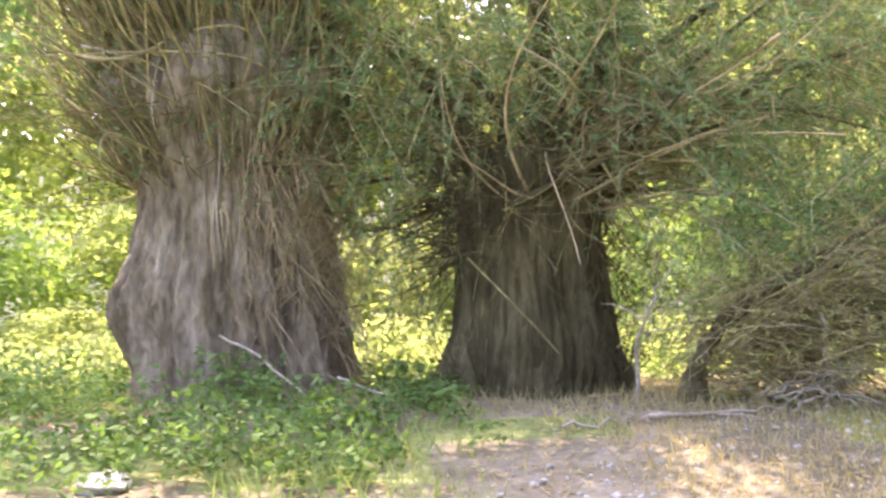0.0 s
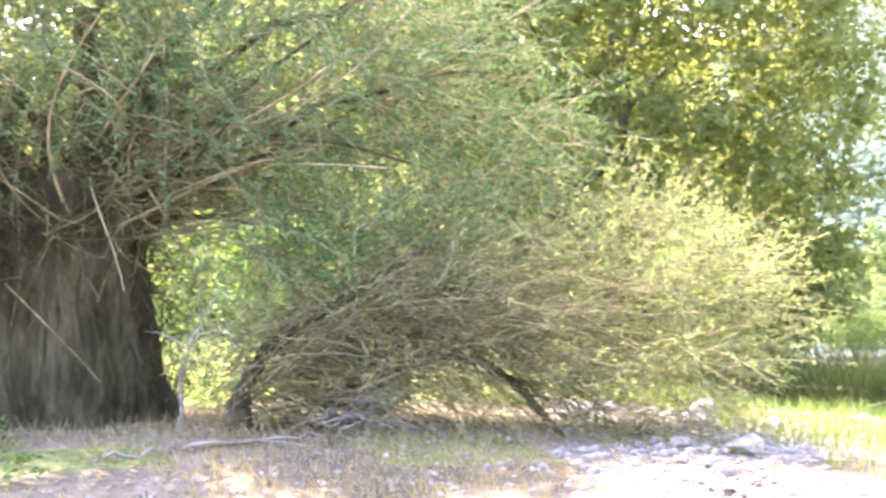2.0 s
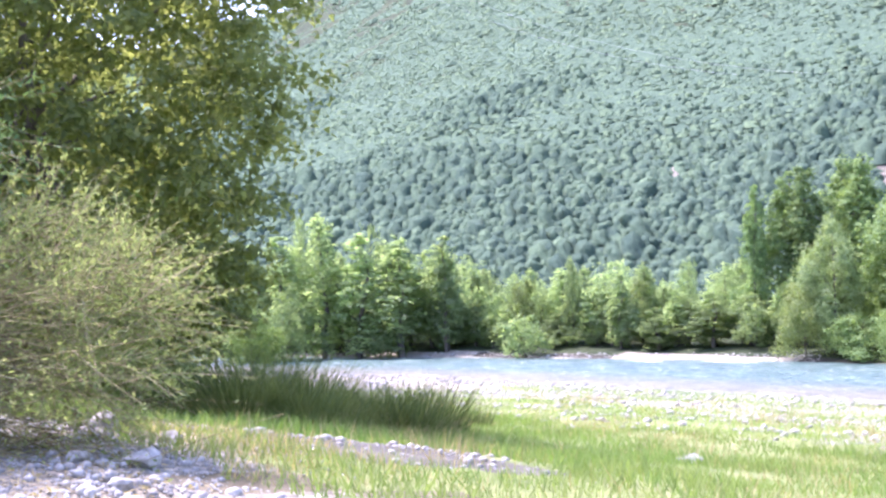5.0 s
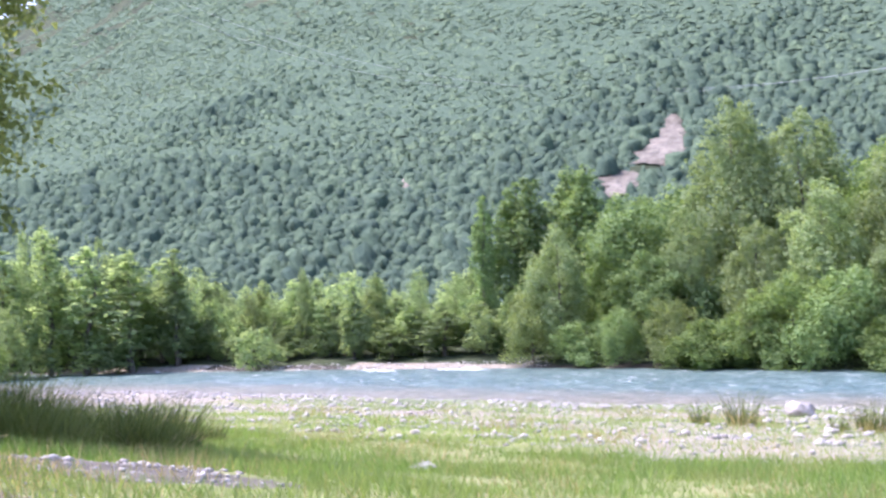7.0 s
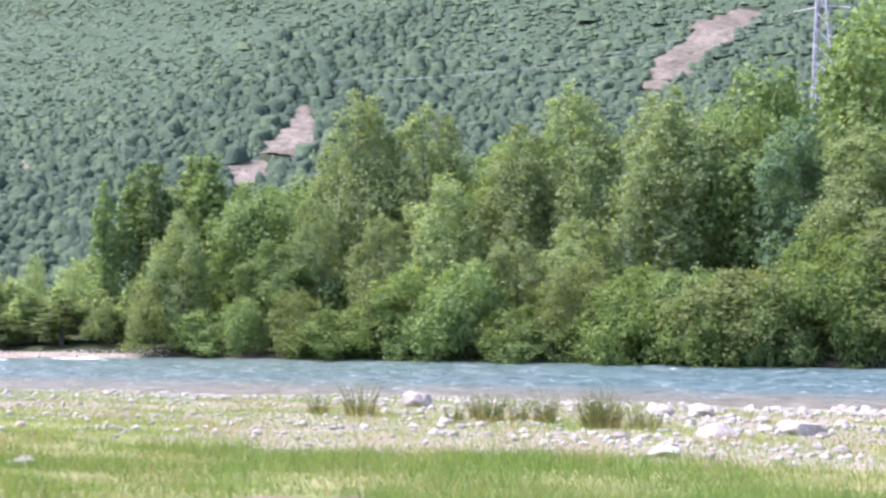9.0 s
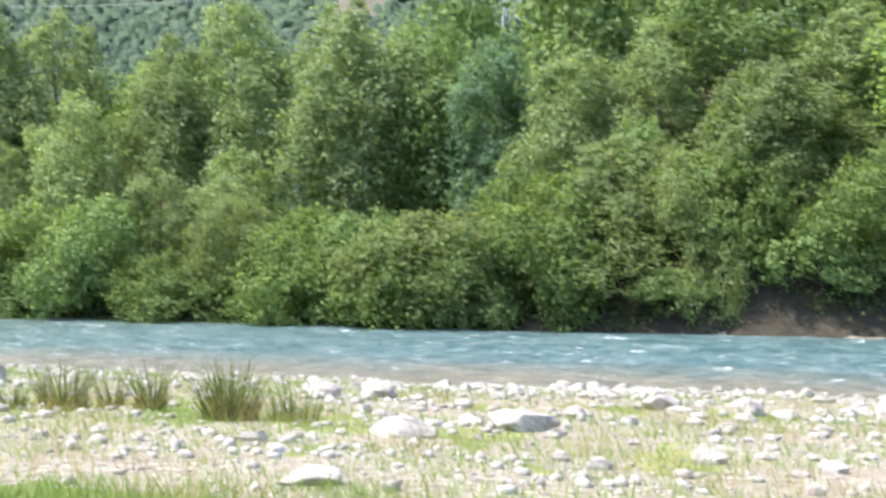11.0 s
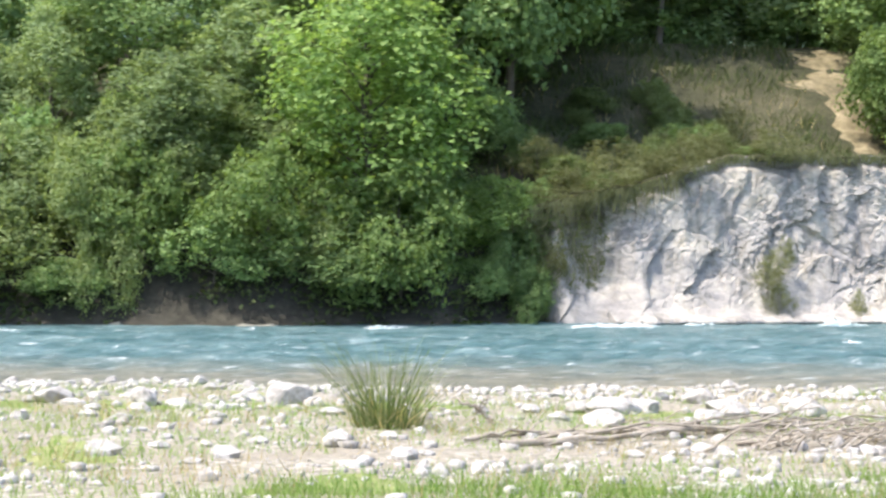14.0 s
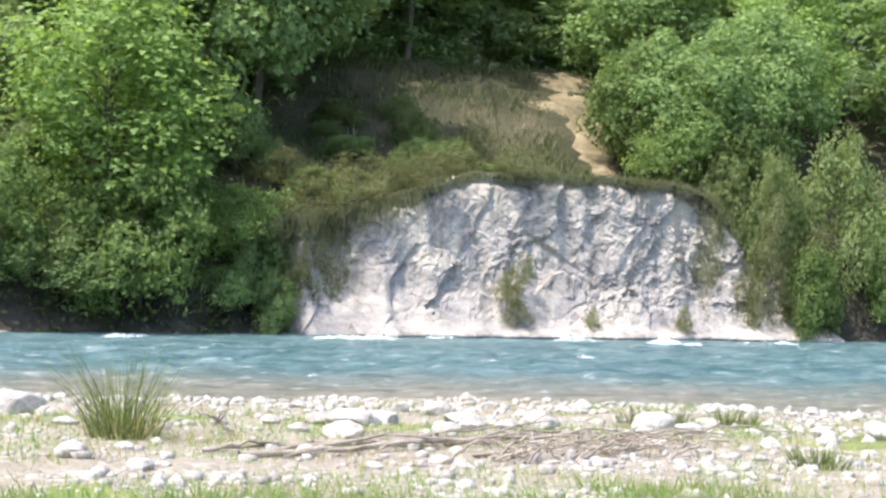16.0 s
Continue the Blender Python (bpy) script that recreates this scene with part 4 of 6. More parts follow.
def thick_wood(x, y):
    """1 where tall wood stands, 0 in low scrub: thick at the foot of the hill, in belts and gullies above."""
    r = np.hypot(x, y)
    belts = lumps(x, y, 0, 41, 0.022) + 0.5 * lumps(x, y, 0, 42, 0.06)
    return np.clip(0.15 + 0.75 * ease((185 - r) / 60) + 0.7 * ease((belts - 0.0) / 0.5), 0, 1)


def build_canopy():
    m, n, l, p = shader("hazed_woodland_canopy")
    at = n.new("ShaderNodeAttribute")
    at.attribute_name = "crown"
    # bluish green stands for the haze over the distant hillside
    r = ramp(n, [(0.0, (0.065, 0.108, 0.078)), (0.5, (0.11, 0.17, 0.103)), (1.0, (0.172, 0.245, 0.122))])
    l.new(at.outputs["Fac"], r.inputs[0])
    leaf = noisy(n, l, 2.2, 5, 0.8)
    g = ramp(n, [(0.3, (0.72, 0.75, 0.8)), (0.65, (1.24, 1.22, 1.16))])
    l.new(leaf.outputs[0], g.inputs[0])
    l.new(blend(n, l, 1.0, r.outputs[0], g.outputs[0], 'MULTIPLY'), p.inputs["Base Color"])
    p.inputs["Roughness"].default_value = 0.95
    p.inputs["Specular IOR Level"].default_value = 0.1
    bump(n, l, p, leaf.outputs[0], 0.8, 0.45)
    a = np.radians(np.concatenate([np.linspace(-30, 6.5, 60), np.linspace(6.8, 62, 260)]))
    rr = 110 * (436 / 110) ** np.linspace(0, 1, 130)
    A, R = np.meshgrid(a, rr)
    X, Y = -R * np.sin(A), R * np.cos(A)
    gone = bare(X, Y)
    Z = height(X, Y) + (0.12 * lumps(X, Y, 0, 43, 1.2) + 0.15) * (1 - gone) - 0.05 * gone
    v = np.stack([X, Y, Z], -1).reshape(-1, 3)
    k = len(a)
    i = (np.arange(len(rr) - 1)[:, None] * k + np.arange(k - 1)[None]).reshape(-1)
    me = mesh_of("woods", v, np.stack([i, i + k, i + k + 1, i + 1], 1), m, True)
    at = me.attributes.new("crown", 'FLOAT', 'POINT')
    # sheet coloured darker than the crowns, as shade in the gaps between them
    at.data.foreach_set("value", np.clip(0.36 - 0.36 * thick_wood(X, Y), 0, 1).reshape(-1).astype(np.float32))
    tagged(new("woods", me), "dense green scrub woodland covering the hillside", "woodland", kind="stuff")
    # crowns standing close together: round trees low down, ever smaller scrub above
    rng = np.random.default_rng(17)
    vs, fs, tone, base = [], [], [], 0
    for near, far, step, sides in ((106, 150, 0.85, 7), (150, 200, 0.85, 6), (200, 290, 0.95, 5), (290, 432, 1.15, 5)):
        gx, gy = np.meshgrid(np.arange(-400, 190, step), np.arange(20, 436, step))
        gx, gy = gx + rng.uniform(-0.5, 0.5, gx.shape) * step, gy + rng.uniform(-0.5, 0.5, gy.shape) * step
        r0, h0 = np.hypot(gx, gy), np.degrees(np.arctan2(-gx, gy))
        q = (r0 > near) & (r0 < far) & (h0 > -24) & (h0 < 62) & ((h0 > 4) | (rng.uniform(size=gx.shape) < 0.25))
        px, py = gx[q], gy[q]
        pr, pz = np.hypot(px, py), height(px, py)
        q = (bare(px, py) < 0.5) & ((pz - 4.3) / pr < 0.225)
        px, py, pz = px[q], py[q], pz[q]
        wood = np.clip(thick_wood(px, py) + 0.16 * rng.normal(size=len(px)), 0, 1)
        size = step * (0.42 + 0.24 * wood) * rng.uniform(0.6, 1.5, len(px))
        size = np.where(rng.uniform(size=len(px)) < 0.08 * wood, size * 1.6, size)
        tall = size * (0.42 + 0.62 * wood) * rng.uniform(0.7, 1.4, len(px))
        ang = np.arange(sides) * 2 * np.pi / sides
        for kind in range(6):
            T = np.repeat(np.radians([46, 96]), sides)
            P = np.tile(ang, 2) + np.repeat([0, 0.4], sides)
            t = np.stack([np.sin(T) * np.cos(P), np.sin(T) * np.sin(P), np.cos(T)], 1)
            t = np.concatenate([t, [[0, 0, 1.0]]]) * (1 + (0.26 if near < 200 else 0.17) * rng.normal(size=(2 * sides + 1, 1)))
            j = np.arange(sides)
            f = np.concatenate([np.stack([j, (j + 1) % sides, np.full(sides, 2 * sides)], 1), np.stack([j, sides + j, sides + (j + 1) % sides], 1),
                                np.stack([j, sides + (j + 1) % sides, (j + 1) % sides], 1)])
            q = np.arange(len(px)) % 6 == kind
            n0 = int(q.sum())
            c = np.stack([px[q], py[q], pz[q] + 0.1 * tall[q]], 1)
            vs.append((c[:, None] + t[None] * np.stack([size[q], size[q], tall[q]], 1)[:, None]).reshape(-1, 3))
            fs.append((f[None] + (np.arange(n0) * len(t))[:, None, None]).reshape(-1, 3) + base)
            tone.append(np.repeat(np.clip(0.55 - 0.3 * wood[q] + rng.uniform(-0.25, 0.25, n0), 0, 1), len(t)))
            base += n0 * len(t)
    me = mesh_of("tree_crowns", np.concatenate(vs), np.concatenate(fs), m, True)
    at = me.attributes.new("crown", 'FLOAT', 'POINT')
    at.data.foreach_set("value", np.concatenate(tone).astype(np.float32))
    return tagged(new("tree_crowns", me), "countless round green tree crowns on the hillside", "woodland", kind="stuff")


build_canopy()


# ---- old pollard willows ----
def trunk_mesh(name, seed, levels, sides, burrs, material):
    """A gnarled trunk: levels of (z, radius, x, y), with vertical ribs, burrs and a rough skin."""
    lv = np.array(levels, float)
    k = 220
    z = np.linspace(lv[0, 0], lv[-1, 0], k)
    r, cx, cy = [np.interp(z, lv[:, 0], lv[:, j]) for j in (1, 2, 3)]
    a = np.arange(sides) * 2 * np.pi / sides
    A, Zg = np.meshgrid(a, z)
    ca, sa = np.cos(A), np.sin(A)
    ribs = 0.055 * np.abs(lumps(ca * 2.2, sa * 2.2, Zg * 0.18, seed, 1.9)) + 0.05 * lumps(ca * 5, sa * 5, Zg * 0.4, seed + 1, 2.2) + 0.028 * lumps(ca * 11, sa * 11, Zg * 1.2, seed + 2, 2.4) - 0.035 * np.abs(lumps(ca * 7, sa * 7, Zg * 1.6, seed + 3, 2.0)) + 0.02 * lumps(ca * 13, sa * 13, Zg * 6, seed + 4, 1.8)
    ribs = ribs - 0.05 * np.exp(-(lumps(ca * 9, sa * 9, Zg * 0.5, seed + 5, 1.7) / 0.16) ** 2) + 0.018 * lumps(ca * 24, sa * 24, Zg * 1.5, seed + 6, 1.9)
    flare = 0.16 * np.exp(-(Zg - lv[0, 0] - 0.2) / 0.35) * (0.5 + 0.6 * np.sin(A * 5 + seed))
    R = r[:, None] * (1 + ribs + flare)
    for ba, bz, br, bh in burrs:
        dd = ((np.angle(np.exp(1j * (A - ba))) * r[:, None]) ** 2 + (Zg - bz) ** 2) / br ** 2
        R = R + bh * np.exp(-dd)
    v = np.stack([cx[:, None] + R * ca, cy[:, None] + R * sa, Zg], -1).reshape(-1, 3)
    v = np.concatenate([v, [[cx[-1], cy[-1], z[-1] + 0.1]]])
    i = np.arange(k - 1)[:, None] * sides
    j = np.arange(sides)[None]
    f = np.stack([i + j, i + (j + 1) % sides, i + sides + (j + 1) % sides, i + sides + j], -1).reshape(-1, 4)
    cap = np.array([[(k - 1) * sides + q, (k - 1) * sides + (q + 1) % sides, len(v) - 1, len(v) - 1] for q in range(sides)])
    me = mesh_of(name, v, f, material, True)
    bm = bmesh.new()
    bm.from_mesh(me)
    bm.verts.ensure_lookup_table()
    for q in cap:
        bm.faces.new([bm.verts[q[0]], bm.verts[q[1]], bm.verts[q[2]]])
    bm.to_mesh(me)
    bm.free()
    return me


def spray(rng, starts, dirs, lengths, droop, thick, k=6, sides=3, wob=0.05):
    """Thin shoots that start somewhere, go some way and droop or rise."""
    paths, radii = [], []
    for s, d, ln in zip(starts, dirs, lengths):
        t = np.linspace(0, 1, k)[:, None]
        c1, c2 = rng.normal(size=(2, 3))
        curl = c1 * t ** 2 + 0.45 * c2 * np.sin(2.6 * t + rng.uniform(0, 3)) * t
        p = s + d * ln * t + np.array([0, 0, 1.0]) * droop * ln * t ** 2 + curl * wob * ln
        paths.append(p)
        radii.append(thick * rng.uniform(0.6, 1.3) * np.linspace(1, 0.35, k))
    return paths, radii


def along(rng, paths, per, reach, length, width, start=0.2):
    """Narrow leaves along shoots."""
    c, nrm, ax = [], [], []
    for p in paths:
        t = rng.uniform(start, 1, per)
        i = t * (len(p) - 1)
        i0 = np.minimum(i.astype(int), len(p) - 2)
        w = (i - i0)[:, None]
        q = p[i0] * (1 - w) + p[i0 + 1] * w
        d = unit(p[i0 + 1] - p[i0])
        a = unit(d * 0.8 + 0.75 * rng.normal(size=d.shape))
        c.append(q + a * length * 0.5)
        ax.append(a)
    c, a = np.concatenate(c), np.concatenate(ax)
    n = len(c)
    b = unit(np.cross(a, rng.normal(size=(n, 3))))
    s = rng.uniform(0.6, 1.3, (n, 1))
    a, b = a * length * s / 2, b * width * s / 2
    v = np.stack([c - a, c - b, c + a, c + b], 1).reshape(-1, 3)
    return v, np.arange(4 * n).reshape(n, 4)


def willow_one():
    rng = np.random.default_rng(101)
    x, y = -14.5, -1.0
    z0 = ground_z(x, y) - 0.15
    ob = thing("willow_tree", (0, 0, 0), "old pollard willow with a broad gnarled trunk and bare shoots", "tree", "old willows")
    levels = [(z0, 1.0, x, y), (z0 + 0.5, 0.98, x, y), (z0 + 1.1, 1.0, x, y - 0.05), (z0 + 1.55, 0.93, x, y), (z0 + 2.1, 0.86, x, y + 0.02), (z0 + 2.6, 0.9, x, y), (z0 + 3.0, 1.1, x, y), (z0 + 3.5, 1.0, x, y), (z0 + 4.0, 0.8, x, y)]
    burrs = [(-1.1, z0 + 1.05, 0.45, 0.2), (0.9, z0 + 0.75, 0.5, 0.14), (-0.2, z0 + 2.5, 0.5, 0.14), (0.5, z0 + 2.9, 0.4, 0.2), (-0.8, z0 + 2.9, 0.4, 0.22), (0.1, z0 + 0.3, 0.5, 0.1), (0.0, z0 + 3.2, 0.4, 0.2), (1.2, z0 + 3.0, 0.35, 0.2)]
    trunk = part("trunk", trunk_mesh("trunk", 5, levels, 260, burrs, M_BARK), ob)
    # shoots from the head, rising and spreading
    n = 900
    a = rng.uniform(-2.2, 2.2, n)
    h = rng.uniform(2.1, 3.9, n)
    st = np.stack([x + 0.95 * np.cos(a), y + 0.95 * np.sin(a), z0 + h], 1)
    d = unit(np.stack([np.cos(a) * 0.55, np.sin(a) * 0.75, rng.uniform(0.2, 1.4, n)], 1) + 0.35 * rng.normal(size=(n, 3)))
    paths, radii = spray(rng, st, d, rng.uniform(0.35, 1.5, n), 0.25, 0.009, 9, 4, 0.3)
    part("shoot_thicket", mesh_of("shoots", *tubes(paths, radii, 4), M_MOSS, True), ob, "dense olive brown shoots on the head", "stuff")
    n = 80
    a = rng.uniform(-2.0, 2.0, n)
    st = np.stack([x + 0.85 * np.cos(a), y + 0.85 * np.sin(a), z0 + rng.uniform(2.2, 3.6, n)], 1)
    d = unit(np.stack([np.cos(a) * 0.7, np.sin(a) * 0.8, rng.uniform(0.9, 2.0, n)], 1))
    p2, r2 = spray(rng, st, d, rng.uniform(1.0, 2.8, n), 0.25, 0.03, 12, 6, 0.2)
    p2 = [q for q in p2 if q[-1][1] < y + 1.5]
    for q, w in zip(p2, r2):
        part("branch", mesh_of("branch", *tubes([q], [w], 6), M_MOSS, True), trunk, "crooked olive-brown branch")
    # thick curling shoots over the front of the head
    n = 150
    a = rng.uniform(-1.5, 1.5, n)
    st = np.stack([x + 1.05 * np.cos(a), y + 1.05 * np.sin(a), z0 + rng.uniform(2.3, 4.2, n)], 1)
    d = unit(np.stack([np.cos(a) * 0.35, np.sin(a) * 0.6, rng.uniform(0.3, 1.4, n)], 1) + 0.3 * rng.normal(size=(n, 3)))
    p4, r4 = spray(rng, st, d, rng.uniform(0.6, 1.7, n), 0.35, 0.015, 14, 5, 0.45)
    for q, w in zip(p4, r4):
        if q[-1][1] > y + 1.3:
            continue
        part("curling_shoot", mesh_of("curling_shoot", *tubes([q], [w], 5), M_SHOOT, True), trunk)
    # dry shoots hanging down the trunk
    n = 620
    a = rng.normal(0.72, 0.33, n)
    h = rng.uniform(0.5, 3.0, n)
    st = np.stack([x + 1.02 * np.cos(a), y + 1.02 * np.sin(a), z0 + h], 1)
    d = unit(np.stack([0.3 * np.cos(a), 0.3 * np.sin(a) + 0.12, rng.choice([-0.8, 0.8], n)], 1) + 0.25 * rng.normal(size=(n, 3)))
    p3, r3 = spray(rng, st, d, rng.uniform(0.25, 0.8, n), -0.1, 0.007, 6, 3, 0.09)
    part("dry_shoot_fringe", mesh_of("fringe", *tubes(p3, r3, 3), M_TAN, True), ob, "tan dry shoots clothing the trunk", "stuff")
    # long bare stems leaning on the trunk
    bare = [bent(rng, (x + 1.15, y - 0.1, z0 + 0.75), (x + 3.6, y + 0.95, ground_z(x + 3.6, y + 0.95) + 0.03), 8, 0.04, 0.05),
            bent(rng, (x + 1.05, y + 0.05, z0 + 3.1), (x + 1.15, y - 0.05, z0 + 1.4), 8, 0, 0.03),
            bent(rng, (x + 1.0, y - 0.4, z0 + 3.5), (x + 1.2, y - 0.55, z0 + 2.6), 8, 0, 0.08),
            bent(rng, (x + 1.1, y - 1.15, z0 + 3.35), (x + 1.1, y - 0.5, z0 + 3.15), 6, 0.05, 0.05),
            bent(rng, (x + 1.8, y + 0.9, z0 + 0.35), (x + 2.4, y + 1.4, ground_z(x + 2.4, y + 1.4) + 0.02), 6, 0.05, 0.05)]
    part("bare_stem", mesh_of("bare", *tubes(bare, [0.013 * np.linspace(1.2, 0.5, len(p)) for p in bare], 5), M_DEAD, True), ob, "pale bare stems leaning on the trunk")
    # unseen leaves added overhead to keep the sun off this trunk
    part("upper_crown", mesh_of("upper_crown", *OVERHEAD_SHADE[0], L_WILLOW), ob, kind="stuff")
    lv, lf = along(rng, paths[:340] + p2, 14, 0.1, 0.085, 0.016, 0.35)
    part("foliage", mesh_of("foliage", lv, lf, L_WILLOW), ob, "sparse narrow willow leaves", "stuff")


def leafy_mass(rng, count, box, towards, length, droop, thick=0.006, per=26, leaf=(0.085, 0.017)):
    """Leafy twigs in a soft-edged ellipsoid round box centre."""
    c, s = np.array(box[0]), np.array(box[1])
    d = unit(rng.normal(size=(count, 3))) * rng.uniform(0.15, 1, (count, 1)) ** 0.4
    st = c + d * s
    dirs = unit(np.array(towards) + 0.75 * rng.normal(size=(count, 3)) + 0.4 * d)
    p, r = spray(rng, st, dirs, rng.uniform(0.5, 1.2, count) * length, droop, thick, 5, 3, 0.1)
    return p, r, along(rng, p, per, 0.1, leaf[0], leaf[1], 0.05)


def willow_two():
    rng = np.random.default_rng(202)
    x, y = -13.6, 1.65
    z0 = ground_z(x, y) - 0.15
    ob = thing("willow_tree", (0, 0, 0), "old willow with a dark trunk and a dense grey-green crown", "tree", "old willows")
    levels = [(z0, 0.82, x, y - 0.02), (z0 + 0.4, 0.72, x, y), (z0 + 1.0, 0.66, x, y + 0.02), (z0 + 1.6, 0.62, x, y + 0.03), (z0 + 1.95, 0.66, x, y + 0.08), (z0 + 2.25, 0.5, x, y + 0.1)]
    burrs = [(0.2, z0 + 1.5, 0.25, 0.1), (0.6, z0 + 2.2, 0.4, 0.2), (-0.6, z0 + 2.3, 0.3, 0.15), (0.3, z0 + 0.5, 0.4, 0.1), (-1.2, z0 + 0.3, 0.35, 0.16)]
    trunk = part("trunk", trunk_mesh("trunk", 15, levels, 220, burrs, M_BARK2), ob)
    # limbs sweeping out to the open side, and up
    ends = [(-12.4, 4.6, 5.4), (-12.2, 5.2, 6.2), (-12.6, 4.0, 6.8), (-13.0, 3.2, 7.4), (-13.4, 2.2, 7.8), (-13.8, 0.9, 7.2), (-13.0, 0.6, 6.0), (-12.2, 3.4, 4.9), (-12.0, 6.0, 7.0), (-12.6, 5.6, 7.8),
            (-14.6, 0.0, 5.4), (-14.8, -0.1, 4.9), (-14.4, 0.3, 6.2), (-12.0, 2.8, 5.8)]
    lp = [bent(rng, (x + 0.3 * rng.normal(), y + 0.15 + 0.3 * rng.normal(), z0 + rng.uniform(1.7, 2.15)), e, 9, rng.uniform(-0.02, 0.1), 0.06) for e in ends]
    lr = [rng.uniform(0.03, 0.06) * np.linspace(1, 0.2, 9) for _ in lp]
    for p, r in zip(lp, lr):
        part("limb", mesh_of("limb", *tubes([p], [r], 7), M_BARK2, True), trunk)
    for e, w in (((-13.3, 3.2, 6.2), 0.17), ((-13.6, 1.9, 7.0), 0.2), ((-13.5, 0.5, 6.6), 0.15), ((-12.9, 2.5, 6.6), 0.14), ((-14.2, 2.8, 6.4), 0.16)):
        p = bent(rng, (x + 0.12 * rng.normal(), y + 0.1 + 0.35 * (e[1] - y) * 0.4, z0 + 1.5), e, 9, 0.02, 0.05)
        part("main_limb", mesh_of("main_limb", *tubes([p], [w * np.linspace(1.5, 0.45, 9)], 10), M_BARK2, True), trunk)
    # brown twiggy collar under the crown
    n = 1100
    k = rng.integers(0, len(lp), n)
    t = rng.integers(0, 6, n)
    st = np.array([lp[i][j] for i, j in zip(k, t)]) + 0.05 * rng.normal(size=(n, 3))
    d = unit(np.array([0.2, 0.5, -0.05]) + 0.6 * rng.normal(size=(n, 3)))
    cp, cr = spray(rng, st, d, rng.uniform(0.4, 1.5, n), 0.0, 0.006, 8, 3, 0.25)
    part("twig_thicket", mesh_of("twigs", *tubes(cp, cr, 3), M_TWIG, True), ob, "tangled brown twigs under the crown", "stuff")
    # dark bare twigs crossing the gap between the trunks
    n = 210
    st = np.stack([x + 0.35 * rng.normal(size=n), y - 0.45 + 0.15 * rng.normal(size=n), z0 + rng.uniform(1.3, 2.9, n)], 1)
    d = unit(np.stack([0.15 + 0.3 * rng.normal(size=n), -0.9 + 0.2 * rng.normal(size=n), 0.1 + 0.45 * rng.normal(size=n)], 1))
    gp, gr = spray(rng, st, d, rng.uniform(0.4, 1.0, n), -0.12, 0.008, 9, 4, 0.28)
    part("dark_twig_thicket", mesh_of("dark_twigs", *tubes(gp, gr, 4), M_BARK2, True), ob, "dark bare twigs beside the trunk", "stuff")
    bare = [bent(rng, (x + 0.6, y + 0.3, z0 + 2.5), (-12.2, 3.1, 5.25), 8, -0.12, 0.05), bent(rng, (x + 0.7, y - 0.4, z0 + 2.75), (-12.4, 2.5, 6.0), 7, 0.12, 0.06),
            bent(rng, (x + 0.75, y - 0.6, z0 + 1.35), (x + 0.9, y + 0.1, z0 + 0.5), 7, 0.0, 0.04), bent(rng, (x + 0.8, y + 0.5, z0 + 2.3), (x + 1.1, y + 1.0, z0 + 0.7), 8, 0.04, 0.05)]
    part("bare_stem", mesh_of("bare", *tubes(bare, [0.011 * np.linspace(1.2, 0.45, len(p)) for p in bare], 5), M_TWIG, True), ob, "pale bare stems below the crown")
    # crooked branches sweeping out of the head
    n = 60
    a = rng.normal(0.9, 0.55, n)
    st = np.stack([x + 0.6 * np.cos(a), y + 0.1 + 0.6 * np.sin(a), z0 + rng.uniform(1.7, 2.7, n)], 1)
    d = unit(np.stack([0.5 * np.cos(a), 0.9 * np.sin(a) + 0.1, rng.uniform(-0.15, 0.6, n)], 1) + 0.2 * rng.normal(size=(n, 3)))
    for q, w in zip(*spray(rng, st, d, rng.uniform(0.7, 1.9, n), 0.1, 0.014, 12, 5, 0.3)):
        part("crooked_branch", mesh_of("crooked_branch", *tubes([q], [w], 5), M_TAN, True), trunk)
    ps, rs, ls = [], [], []
    for count, centre, half, tow, droop in [(420, (-12.7, 3.5, 6.3), (0.9, 1.9, 0.85), (0.1, 0.5, 0.1), -0.15), (230, (-13.0, 5.1, 5.65), (0.8, 1.5, 0.75), (0.1, 0.6, -0.1), -0.2),
                                            (300, (-13.4, 2.9, 7.5), (1.0, 2.4, 0.7), (0, 0.3, 0.3), -0.1), (160, (-13.6, 0.7, 7.0), (0.9, 0.9, 0.9), (0.2, 0, 0.3), -0.1),
                                            (150, (-14.2, 0.55, 5.3), (0.7, 0.6, 0.8), (0.2, 0.0, -0.3), -0.3), (90, (-13.4, 5.1, 7.0), (0.8, 1.1, 0.8), (0.1, 0.5, 0.1), -0.15), (120, (-12.4, 3.6, 4.9), (0.6, 1.3, 0.35), (0, 0.6, -0.1), -0.1), (190, (-13.1, 1.6, 6.4), (0.6, 1.0, 0.7), (0.3, 0.2, 0.0), -0.2),
                                            (150, (-13.5, 0.2, 6.3), (0.6, 0.8, 0.6), (0.2, 0, -0.1), -0.2), (70, (-13.0, 2.7, 5.8), (0.5, 0.8, 0.3), (0.2, 0.5, 0.0), -0.1)]:
        p, r, l = leafy_mass(rng, count, (centre, half), tow, 1.0, droop)
        ps += p
        rs += r
        ls.append(l)
    part("leafy_twig_thicket", mesh_of("leafy_twigs", *tubes(ps, rs, 3), M_SHOOT, True), ob, kind="stuff")
    part("foliage", mesh_of("foliage", *joined(*ls), L_WILLOW), ob, "dense narrow grey-green willow leaves", "stuff")
    n = 300
    a = rng.uniform(-1.6, 1.7, n)
    st = np.stack([x + 0.7 * np.cos(a), y + 0.7 * np.sin(a), z0 + np.where(a > 0.3, rng.uniform(0.5, 2.3, n), rng.uniform(1.5, 2.3, n))], 1)
    d = unit(np.stack([0.35 * np.cos(a), 0.35 * np.sin(a), rng.choice([-0.7, 0.8], n)], 1) + 0.35 * rng.normal(size=(n, 3)))
